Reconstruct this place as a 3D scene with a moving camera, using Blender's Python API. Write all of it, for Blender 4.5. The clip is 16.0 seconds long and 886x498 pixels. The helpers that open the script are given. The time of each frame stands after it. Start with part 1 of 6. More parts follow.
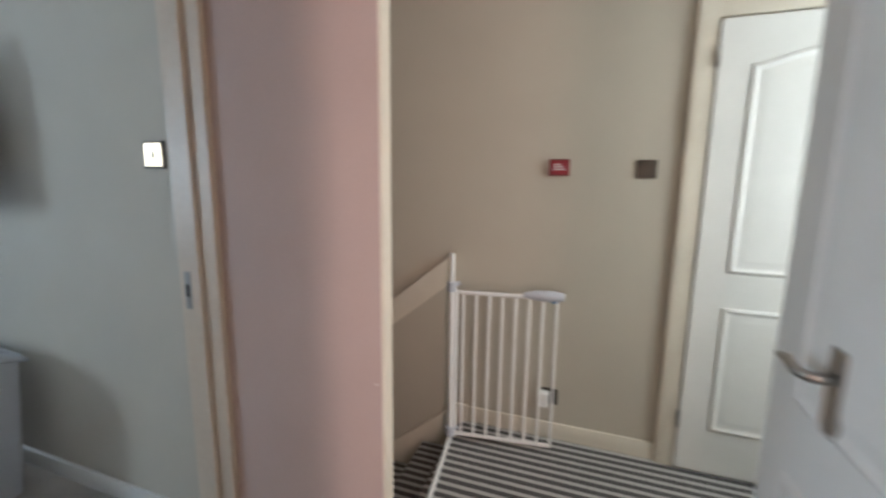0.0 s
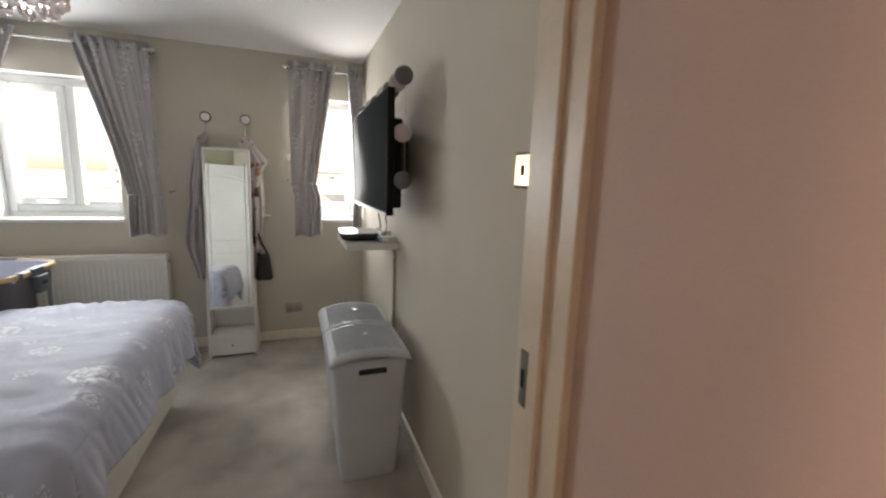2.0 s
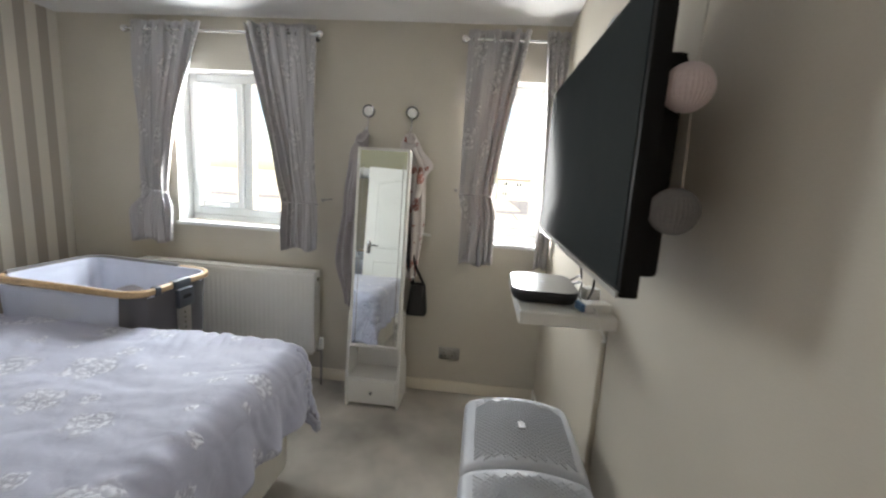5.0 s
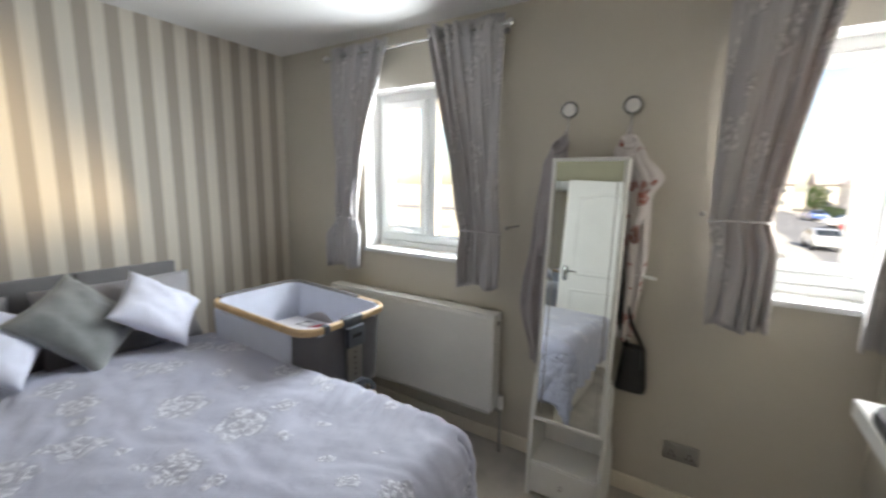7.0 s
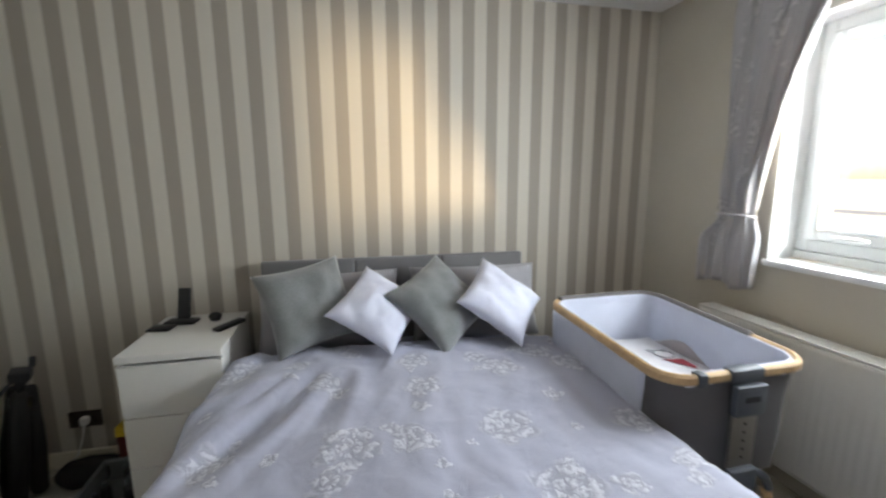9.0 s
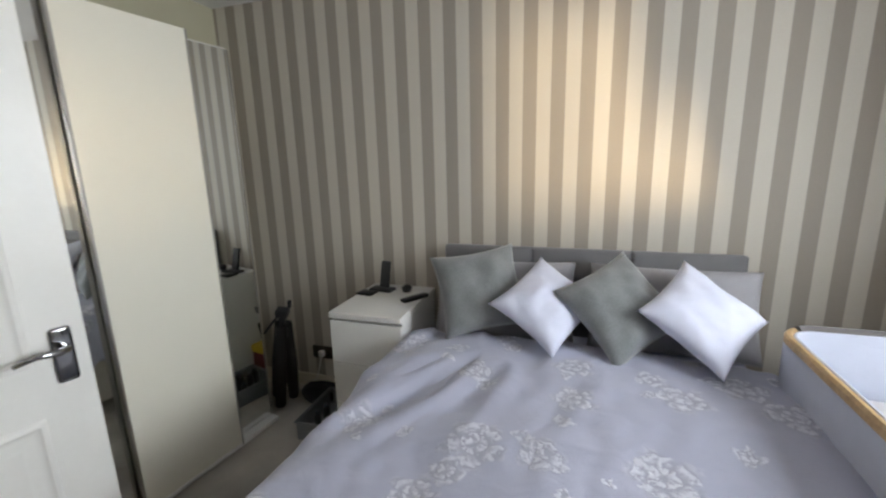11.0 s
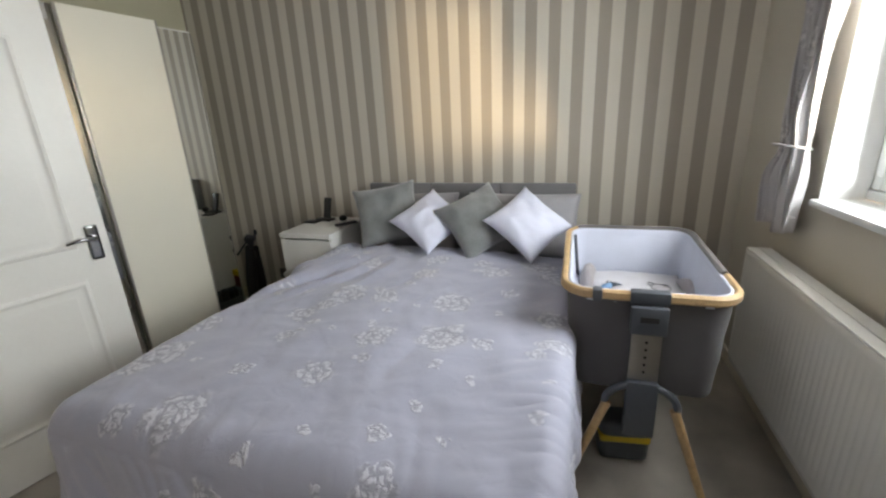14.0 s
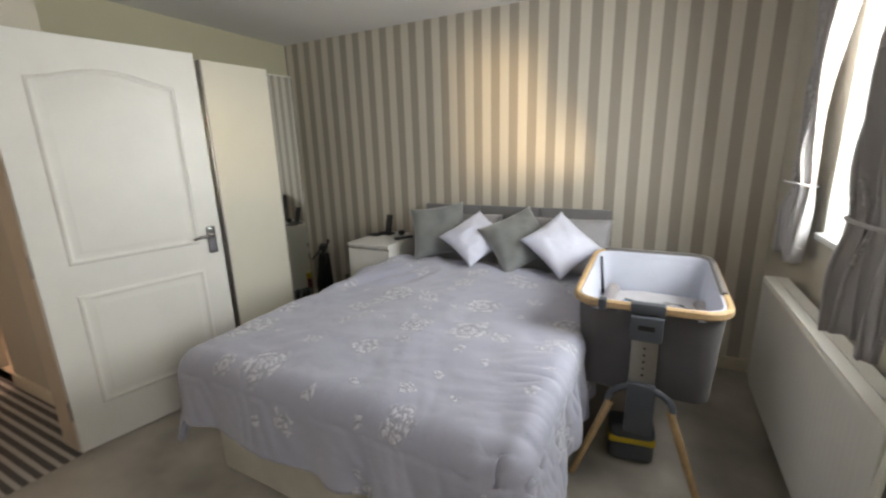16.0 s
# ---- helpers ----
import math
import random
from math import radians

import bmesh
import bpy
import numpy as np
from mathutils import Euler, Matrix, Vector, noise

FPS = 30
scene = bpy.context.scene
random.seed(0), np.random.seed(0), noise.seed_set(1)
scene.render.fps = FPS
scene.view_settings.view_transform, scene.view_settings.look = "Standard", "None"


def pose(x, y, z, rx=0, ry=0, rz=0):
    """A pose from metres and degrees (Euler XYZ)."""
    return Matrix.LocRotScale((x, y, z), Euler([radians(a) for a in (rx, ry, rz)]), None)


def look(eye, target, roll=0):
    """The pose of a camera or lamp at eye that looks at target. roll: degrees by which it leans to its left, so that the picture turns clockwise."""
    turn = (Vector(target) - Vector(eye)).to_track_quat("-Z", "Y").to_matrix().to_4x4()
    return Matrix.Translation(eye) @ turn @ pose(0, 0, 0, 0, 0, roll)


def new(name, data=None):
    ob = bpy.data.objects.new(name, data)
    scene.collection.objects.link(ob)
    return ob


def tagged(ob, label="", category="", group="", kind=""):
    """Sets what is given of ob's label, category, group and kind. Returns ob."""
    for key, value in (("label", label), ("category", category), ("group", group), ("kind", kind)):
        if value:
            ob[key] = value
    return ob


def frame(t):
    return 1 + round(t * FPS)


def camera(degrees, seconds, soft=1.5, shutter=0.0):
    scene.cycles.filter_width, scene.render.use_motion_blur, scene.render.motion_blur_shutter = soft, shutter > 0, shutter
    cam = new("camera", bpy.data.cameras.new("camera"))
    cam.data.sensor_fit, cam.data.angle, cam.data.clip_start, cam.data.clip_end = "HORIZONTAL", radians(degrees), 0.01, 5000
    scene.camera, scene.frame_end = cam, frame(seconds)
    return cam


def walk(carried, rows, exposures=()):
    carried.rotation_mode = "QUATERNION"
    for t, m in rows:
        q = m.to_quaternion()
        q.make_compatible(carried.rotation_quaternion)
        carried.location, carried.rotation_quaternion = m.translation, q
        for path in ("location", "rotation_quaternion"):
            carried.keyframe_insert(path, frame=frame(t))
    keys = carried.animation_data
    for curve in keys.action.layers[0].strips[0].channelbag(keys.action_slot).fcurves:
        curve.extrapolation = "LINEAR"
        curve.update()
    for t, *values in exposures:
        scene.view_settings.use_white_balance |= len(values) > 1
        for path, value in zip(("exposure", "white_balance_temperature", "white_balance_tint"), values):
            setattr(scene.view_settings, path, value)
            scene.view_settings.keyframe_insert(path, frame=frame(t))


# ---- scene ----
cam = camera(93.9, 16.0, soft=2.3, shutter=0.5)
PATH = [
    (0, (4.315, 2.32, 1.411), (3.654, 4.18, 1.091), 0.7),
    (0.5, (4.179, 2.5, 1.452), (3.061, 4.12, 1.1), 1.5),
    (1, (4.098, 2.641, 1.446), (2.546, 3.862, 1.127), 2.7),
    (1.5, (3.986, 2.747, 1.445), (2.206, 3.596, 1.111), 2.3),
    (2, (3.822, 2.814, 1.459), (1.967, 3.486, 1.134), 2.0),
    (2.5, (3.64, 2.869, 1.473), (1.725, 3.355, 1.163), 2.4),
    (3, (3.46, 2.903, 1.479), (1.501, 3.156, 1.162), 3.1),
    (5.5, (2.548, 2.948, 1.492), (0.596, 2.684, 1.149), 2.4),
    (6, (2.369, 2.877, 1.519), (0.443, 2.464, 1.172), 0.9),
    (6.5, (2.227, 2.824, 1.513), (0.371, 2.147, 1.199), 0.6),
    (7, (2.113, 2.78, 1.528), (0.442, 1.727, 1.213), 1.0),
    (7.5, (2.062, 2.729, 1.521), (0.655, 1.348, 1.185), 0.4),
    (8, (2.044, 2.597, 1.507), (0.889, 1.003, 1.151), -0.6),
    (8.5, (2.04, 2.446, 1.546), (1.189, 0.68, 1.152), -1.0),
    (9, (1.875, 2.318, 1.457), (1.437, 0.395, 1.125), -0.3),
    (9.5, (1.795, 2.255, 1.461), (1.701, 0.292, 1.087), -0.2),
    (10, (1.772, 2.168, 1.468), (1.952, 0.216, 1.07), -1.0),
    (12.5, (1.286, 2.441, 1.503), (2.143, 0.682, 1.088), -0.9),
    (13, (1.123, 2.548, 1.476), (1.828, 0.732, 1.022), 0.1),
    (13.5, (0.937, 2.688, 1.444), (1.59, 0.874, 0.911), -0.8),
    (14, (0.896, 2.773, 1.444), (1.498, 0.959, 0.853), -2.8),
    (14.5, (0.859, 2.837, 1.473), (1.387, 0.99, 0.916), -3.0),
    (15, (0.761, 2.937, 1.488), (1.387, 1.104, 0.99), -2.1),
    (15.5, (0.672, 3.034, 1.477), (1.407, 1.236, 0.998), -1.7),
    (16, (0.657, 3.062, 1.477), (1.54, 1.331, 1.005), -1.7),
]
walk(cam, [(t, look(eye, target, roll)) for t, eye, target, roll in PATH],
     exposures=((0, 2.35, 5500, 4), (1, 2.35, 5900, 9), (2, 2.15, 7150, 12), (3.2, 2.3, 7250, 12), (5.5, 2.3, 6850, 10), (7, 2.1, 6850, 10), (8, 2.1, 6800, 10), (9.3, 2.2, 6800, 10), (10, 2.27, 6800, 11), (12.5, 2.0, 6850, 12), (14, 2.0, 7150, 11), (16, 2.02, 7450, 11)))

# ---- world, sun and lamps ----
world = bpy.data.worlds.new("world")
scene.world = world
world.use_nodes = True
wn = world.node_tree.nodes
sky = wn.new("ShaderNodeTexSky")
sky.sky_type = "NISHITA"
sky.sun_disc = False
sky.sun_elevation, sky.sun_rotation = radians(38), radians(150)
wn["Background"].inputs["Strength"].default_value = 0.09
world.node_tree.links.new(sky.outputs[0], wn["Background"].inputs["Color"])


def lamp(name, kind, m, energy, colour, size=0.1, size_y=0.0, spread=180):
    d = bpy.data.lights.new(name, kind)
    d.energy, d.color = energy, colour
    if kind == "AREA":
        d.shape, d.size, d.size_y = "RECTANGLE", size, size_y or size
        d.spread = radians(spread)
    elif kind == "SUN":
        d.angle = size
    else:
        d.shadow_soft_size = size
    ob = new(name, d)
    ob.matrix_world = m
    return ob


SUN_FROM = Vector((0.62, 0.45, 0.62)).normalized()
lamp("sun", "SUN", look(SUN_FROM * 30, (0, 0, 0)), 4.5, (1.0, 0.92, 0.80), radians(0.5))
# daylight in the two window openings
lamp("window_daylight_1", "AREA", pose(-0.09, 1.20, 1.60, 0, -88, 0), 8.4, (0.83, 0.92, 1.0), 0.90, 0.72, 158)
lamp("window_daylight_2", "AREA", pose(-0.09, 3.14, 1.60, 0, -88, 0), 5.4, (0.90, 0.95, 1.0), 0.90, 0.42, 158)
# unseen lamps added to warm and fill the landing, as from sunlit side rooms
lamp("side_room_strip_lamp", "AREA", look((5.09, 1.12, 1.35), (3.75, 3.27, 1.3)), 4.5, (1.0, 0.66, 0.54), 0.10, 1.1)
lamp("side_room_fill", "AREA", pose(4.62, 2.06, 1.25, 90, 0, 0), 1.05, (1.0, 0.68, 0.53), 0.40, 1.5)
lamp("landing_end_fill", "AREA", pose(5.97, 3.85, 1.6, 0, 90, 0), 5.5, (1.0, 0.95, 0.86), 1.2, 0.9)
# added area lamp, in place of reflected sun, that throws the warm wall patch
GLINT_AT = Vector((1.60, 0.0, 1.60)) + 34.5 * Vector((-0.800, 0.596, -0.036))
lamp("glint_lamp", "AREA", look(GLINT_AT, (1.60, 0.0, 1.62)), 640, (1.0, 0.79, 0.49), 5.0, 4.6, 60)

# ---- materials ----


def mat(name, colour, rough=0.6, metal=0.0, var=0.08, scale=8.0, fine=120.0, bump=0.15, second=None, spec=0.5, coat=0.0, sheen=0.0, trans=0.0):
    """Base colour varied at a coarse and a fine scale, with a fine bump."""
    m = bpy.data.materials.new(name)
    m.use_nodes = True
    n, l = m.node_tree.nodes, m.node_tree.links
    b = n["Principled BSDF"]
    co = n.new("ShaderNodeTexCoord")
    geo = n.new("ShaderNodeNewGeometry")
    big = n.new("ShaderNodeTexNoise")
    big.inputs["Scale"].default_value, big.inputs["Detail"].default_value = scale, 4
    small = n.new("ShaderNodeTexNoise")
    small.inputs["Scale"].default_value, small.inputs["Detail"].default_value = fine, 3
    for t in (big, small):
        l.new(geo.outputs["Position"], t.inputs["Vector"])
    ramp = n.new("ShaderNodeValToRGB")
    lo = tuple(max(0, c * (1 - var * 1.6)) for c in (second or colour)) if not second else second
    ramp.color_ramp.elements[0].position, ramp.color_ramp.elements[1].position = 0.3, 0.7
    ramp.color_ramp.elements[0].color = (*lo, 1)
    ramp.color_ramp.elements[1].color = (*(min(1, c * (1 + var * 0.6)) for c in colour), 1)
    l.new(big.outputs[0], ramp.inputs[0])
    mix = n.new("ShaderNodeMix")
    mix.data_type, mix.blend_type = "RGBA", "OVERLAY"
    mix.inputs["Factor"].default_value = min(1, var * 2.5)
    l.new(ramp.outputs[0], mix.inputs["A"])
    l.new(small.outputs[0], mix.inputs["B"])
    l.new(mix.outputs["Result"], b.inputs["Base Color"])
    b.inputs["Roughness"].default_value = rough
    b.inputs["Metallic"].default_value = metal
    b.inputs["Specular IOR Level"].default_value = spec
    b.inputs["Coat Weight"].default_value = coat
    b.inputs["Sheen Weight"].default_value = sheen
    b.inputs["Transmission Weight"].default_value = trans
    if bump:
        bp = n.new("ShaderNodeBump")
        bp.inputs["Strength"].default_value, bp.inputs["Distance"].default_value = bump, 0.004
        l.new(small.outputs[0], bp.inputs["Height"])
        l.new(bp.outputs[0], b.inputs["Normal"])
    return m


def bsdf(m):
    return m.node_tree.nodes["Principled BSDF"]


def stripes(name, axis, period, offset, colour_a, colour_b, share=0.5, rough=0.7, soft=0.02, var=0.06, fine=200, bump=0.2, sheen=0.0, waver=0.0):
    """Bands of two colours across one axis of the place."""
    m = bpy.data.materials.new(name)
    m.use_nodes = True
    n, l = m.node_tree.nodes, m.node_tree.links
    b = n["Principled BSDF"]
    geo = n.new("ShaderNodeNewGeometry")
    sep = n.new("ShaderNodeSeparateXYZ")
    l.new(geo.outputs["Position"], sep.inputs[0])
    add = n.new("ShaderNodeMath")
    add.operation = "ADD"
    add.inputs[1].default_value = offset + 100 * period
    l.new(sep.outputs[axis], add.inputs[0])
    src = add
    if waver:
        wob = n.new("ShaderNodeTexNoise")
        wob.inputs["Scale"].default_value = 90
        l.new(geo.outputs["Position"], wob.inputs["Vector"])
        ma = n.new("ShaderNodeMath")
        ma.operation = "MULTIPLY_ADD"
        ma.inputs[1].default_value = waver
        l.new(wob.outputs[0], ma.inputs[0])
        l.new(add.outputs[0], ma.inputs[2])
        src = ma
    div = n.new("ShaderNodeMath")
    div.operation = "DIVIDE"
    div.inputs[1].default_value = period
    l.new(src.outputs[0], div.inputs[0])
    fr = n.new("ShaderNodeMath")
    fr.operation = "FRACT"
    l.new(div.outputs[0], fr.inputs[0])
    ramp = n.new("ShaderNodeValToRGB")
    e = ramp.color_ramp.elements
    e[0].position, e[0].color = 0.0, (*colour_a, 1)
    e[1].position, e[1].color = share - soft, (*colour_a, 1)
    x = e.new(share)
    x.color = (*colour_b, 1)
    x = e.new(1.0 - soft)
    x.color = (*colour_b, 1)
    x = e.new(1.0)
    x.color = (*colour_a, 1)
    l.new(fr.outputs[0], ramp.inputs[0])
    no = n.new("ShaderNodeTexNoise")
    no.inputs["Scale"].default_value, no.inputs["Detail"].default_value = fine, 3
    l.new(geo.outputs["Position"], no.inputs["Vector"])
    mix = n.new("ShaderNodeMix")
    mix.data_type, mix.blend_type = "RGBA", "OVERLAY"
    mix.inputs["Factor"].default_value = var * 2.5
    l.new(ramp.outputs[0], mix.inputs["A"])
    l.new(no.outputs[0], mix.inputs["B"])
    l.new(mix.outputs["Result"], b.inputs["Base Color"])
    b.inputs["Roughness"].default_value = rough
    b.inputs["Sheen Weight"].default_value = sheen
    bp = n.new("ShaderNodeBump")
    bp.inputs["Strength"].default_value, bp.inputs["Distance"].default_value = bump, 0.004
    l.new(no.outputs[0], bp.inputs["Height"])
    l.new(bp.outputs[0], b.inputs["Normal"])
    return m


WALL = mat("greige_paint", (0.575, 0.535, 0.455), 0.85, var=0.03, scale=2.5, fine=260, bump=0.08)
# landing paint with the pink light that falls there mixed into its colour
PINK_LIT_WALL = mat("pink_lit_paint", (0.56, 0.44, 0.395), 0.8, var=0.03, scale=2.5, fine=260, bump=0.08)
OLIVE_WALL = mat("olive_greige_paint", (0.50, 0.475, 0.345), 0.85, var=0.03, scale=2.5, fine=260, bump=0.08)
LANDING_WALL = mat("landing_paint", (0.54, 0.495, 0.405), 0.8, var=0.03, scale=2.5, fine=260, bump=0.08)
CEIL = mat("ceiling_paint", (0.75, 0.74, 0.73), 0.9, var=0.03, scale=1.5, fine=200, bump=0.1)
WHITE = mat("white_gloss_paint", (0.80, 0.79, 0.75), 0.38, var=0.03, scale=4, fine=60, bump=0.05)
CREAM = mat("cream_gloss_paint", (0.76, 0.70, 0.58), 0.4, var=0.04, scale=4, fine=60, bump=0.05)
UPVC = mat("white_upvc", (0.72, 0.73, 0.72), 0.3, var=0.01, bump=0.0)
CARPET = mat("beige_carpet", (0.52, 0.48, 0.42), 0.95, var=0.14, scale=2.6, fine=420, bump=0.8, second=(0.27, 0.245, 0.21), sheen=0.3)
PAPER = stripes("striped_wallpaper", 0, 0.1375, -2.6095, (0.635, 0.595, 0.52), (0.38, 0.335, 0.28))
RUNNER = stripes("striped_carpet", 1, 0.052, 0.0, (0.06, 0.055, 0.052), (0.50, 0.48, 0.45), share=0.58, rough=0.95, soft=0.06, bump=0.8, fine=500, sheen=0.2, waver=0.008)

# ---- building helpers ----


def box(bm, lo, hi, bevel=0.0, segs=1):
    lo, hi = Vector(lo), Vector(hi)
    r = bmesh.ops.create_cube(bm, size=1.0, matrix=Matrix.LocRotScale((lo + hi) / 2, None, hi - lo))
    if bevel:
        es = list({e for v in r["verts"] for e in v.link_edges})
        bmesh.ops.bevel(bm, geom=es, offset=bevel, segments=segs, affect="EDGES", profile=0.6)
    return r["verts"]


def boxes(*specs, bevel=0.0, segs=1):
    bm = bmesh.new()
    for lo, hi in specs:
        box(bm, lo, hi, bevel, segs)
    return bm


def cyl(bm, a, b, r, r2=None, segs=16, caps=True):
    a, b = Vector(a), Vector(b)
    d = b - a
    m = Matrix.Translation((a + b) / 2) @ d.to_track_quat("Z", "Y").to_matrix().to_4x4()
    return bmesh.ops.create_cone(bm, cap_ends=caps, segments=segs, radius1=r, radius2=r if r2 is None else r2, depth=d.length, matrix=m)["verts"]


def ball(bm, c, r, sx=1, sy=1, sz=1, u=16, v=10):
    return bmesh.ops.create_uvsphere(bm, u_segments=u, v_segments=v, radius=r, matrix=Matrix.LocRotScale(c, None, (sx, sy, sz)))["verts"]


def tube(bm, pts, r, segs=10, closed=False):
    """A round bar along a line of points."""
    pts = [Vector(p) for p in pts]
    rings = []
    n = len(pts)
    for i, p in enumerate(pts):
        a = pts[(i - 1) % n] if closed or i > 0 else p
        b = pts[(i + 1) % n] if closed or i < n - 1 else p
        q = (b - a).to_track_quat("Z", "Y")
        rr = r[i] if isinstance(r, (list, tuple)) else r
        rings.append([bm.verts.new(p + q @ Vector((rr * math.cos(k * math.tau / segs), rr * math.sin(k * math.tau / segs), 0))) for k in range(segs)])
    for i in range(n if closed else n - 1):
        r0, r1 = rings[i], rings[(i + 1) % n]
        for k in range(segs):
            bm.faces.new((r0[k], r0[(k + 1) % segs], r1[(k + 1) % segs], r1[k]))
    if not closed:
        bm.faces.new(rings[0][::-1])
        bm.faces.new(rings[-1])


def sheet(bm, f, nu, nv, close_u=False, cloth=None):
    """A grid of points f(u, v), u and v from 0 to 1; cloth gives its flat size for the weave."""
    lay = bm.loops.layers.uv.new("cloth") if cloth else None
    g = [[bm.verts.new(f(i / nu, j / nv)) for j in range(nv + 1)] for i in range(nu if close_u else nu + 1)]
    for i in range(nu):
        for j in range(nv):
            a, b = g[i], g[(i + 1) % len(g)]
            face = bm.faces.new((a[j], b[j], b[j + 1], a[j + 1]))
            if lay:
                for lp, (p, q) in zip(face.loops, ((i, j), (i + 1, j), (i + 1, j + 1), (i, j + 1))):
                    lp[lay].uv = (p / nu * cloth[0], q / nv * cloth[1])
    return g


def mesh(name, bm, material, smooth=False, m=None):
    me = bpy.data.meshes.new(name)
    bmesh.ops.recalc_face_normals(bm, faces=bm.faces)
    bm.to_mesh(me)
    bm.free()
    for x in material if isinstance(material, (list, tuple)) else (material,):
        me.materials.append(x)
    if smooth:
        for p in me.polygons:
            p.use_smooth = True
        if smooth != "all":
            me.set_sharp_from_angle(angle=radians(40))
    ob = new(name, me)
    if m:
        ob.matrix_world = m
    return ob


def part(name, bm, material, parent, label="", smooth=False):
    ob = mesh(name, bm, material, smooth)
    ob.parent = parent
    if label:
        ob["label"] = label
    return ob


def thing(name, label, category, m=None, group=""):
    ob = new(name)
    ob.empty_display_size = 0.1
    if m:
        ob.matrix_world = m
    return tagged(ob, label, category, group)


def struct(name, bm, material, label, category, smooth=False):
    return tagged(mesh(name, bm, material, smooth), label, category, kind="structure")

# ---- the rooms ----
H = 2.435                      # ceiling
TVY = 3.40                     # wall with the television
DX0, DX1 = 3.10, 3.24          # wall with the bedroom doorway
HX0, HX1 = 3.20, 3.34          # its hinge side
DY0, DY1 = 2.285, 3.255        # doorway
PY = 3.275                     # short landing wall beside the doorway
SY = 2.13                      # south side of the landing
NY = 4.535                     # north side of the landing
WARDX = 3.300                  # front of the wardrobe
W1 = (0.82, 1.58, 1.06, 2.11)
W2 = (2.92, 3.37, 1.06, 2.11)

struct("floor", boxes(((-0.02, -0.02, -0.2), (3.17, TVY + 0.02, 0.0)), ((3.17, -0.02, -0.2), (4.5, SY - 0.05, 0.0))), CARPET, "worn beige pile carpet with darker trodden patches", "carpet")
struct("landing_floor", boxes(((3.17, SY - 0.05, -0.2), (6.1, PY + 0.01, 0.0)), ((3.83, PY + 0.01, -0.2), (6.1, NY + 0.02, 0.0))), RUNNER, "landing carpet in dark and light grey stripes", "carpet")
struct("ceiling", boxes(((-0.3, -0.2, H), (6.2, 4.8, H + 0.1))), CEIL, "smooth white painted ceiling", "ceiling")


def wall_with_windows():
    y, specs = -0.2, []
    for a, b, z0, z1 in (W1, W2):
        specs += [((-0.3, y, -0.2), (0, a, H)), ((-0.3, a, -0.2), (0, b, z0)), ((-0.3, a, z1), (0, b, H))]
        y = b
    specs.append(((-0.3, y, -0.2), (0, TVY + 0.1, H)))
    return boxes(*specs)


struct("wall_west", wall_with_windows(), WALL, "greige painted wall with two recessed windows", "wall")
struct("wall_south", boxes(((0, -0.2, -0.2), (4.5, 0, H))), PAPER, "wallpaper in broad taupe and cream stripes", "wall")
struct("wall_north", boxes(((0, TVY, -0.2), (DX0, TVY + 0.1, H))), WALL, "greige painted wall behind the television", "wall")
struct("wall_east", boxes(((DX0, DY1 + 0.03, -0.2), (DX1, TVY + 0.1, H)), ((HX0, SY - 0.1, -0.2), (HX1, DY0 - 0.03, H)), ((DX0 + 0.002, DY0 - 0.028, 2.06), (HX1 - 0.002, DY1 + 0.028, H)),
                           ((HX1, SY - 0.1, -0.2), (4.40, SY, H))), WALL, "painted wall with the bedroom doorway", "wall")
struct("wall_wardrobe_back", boxes(((3.80, 0, -0.2), (4.40, SY - 0.1, H))), OLIVE_WALL, "olive greige wall above the wardrobe", "wall")
struct("wall_landing", boxes(((DX1, PY, -3.0), (3.5, TVY + 0.1, H)), ((3.5, PY, -3.0), (3.80, PY + 0.045, H))), PINK_LIT_WALL, "landing wall beside the bedroom doorway, its pink light put into the colour", "wall")
struct("wall_landing_north", boxes(((0.6, NY, -3.2), (6.1, NY + 0.12, H))), LANDING_WALL, "taupe painted landing wall above the stairs", "wall")
struct("wall_landing_east", boxes(((4.86, SY, -0.2), (4.99, 3.45, H)), ((6.0, SY, -0.2), (6.1, NY, H)), ((4.84, SY - 0.1, -0.2), (6.1, SY, H)), ((4.40, SY - 0.1, 2.05), (4.84, SY, H))), LANDING_WALL, "taupe painted landing wall", "wall")
struct("wall_stairwell", boxes(((0.5, TVY + 0.1, -3.2), (0.6, NY + 0.12, H)), ((0.6, TVY + 0.1, -3.2), (3.3, TVY + 0.2, -0.2)), ((0.6, TVY, -3.3), (4.0, NY, -3.2))), LANDING_WALL, "painted stairwell wall", "wall")
# unseen room, added to close in the two side room lamps
struct("wall_side_room", boxes(((4.40, 1.0, -0.2), (4.45, SY - 0.1, H)), ((5.2, 1.0, -0.2), (5.3, SY - 0.1, H)), ((4.40, 0.9, -0.2), (5.3, 1.0, H)), ((4.45, 1.0, -0.2), (5.2, SY, 0.0))), LANDING_WALL, "plain unseen walls added round the side room lamps", "wall")

# ---- more materials ----
CHROME = mat("polished_chrome", (0.72, 0.72, 0.72), 0.16, 1.0, var=0.02, bump=0.0)
DARK_CHROME = mat("dark_polished_chrome", (0.30, 0.30, 0.30), 0.12, 1.0, var=0.02, bump=0.0)
# chrome switch face, the landing's warm reflection put into its colour
WARM_CHROME = mat("warm_reflection_chrome", (0.76, 0.57, 0.36), 0.3, 0.6, var=0.02, bump=0.0)
STEEL = mat("brushed_steel", (0.42, 0.40, 0.37), 0.35, 1.0, var=0.06, fine=300, bump=0.05)
DARK_STEEL = mat("dark_bronze_plate", (0.10, 0.085, 0.07), 0.4, 0.7, var=0.05, bump=0.03)
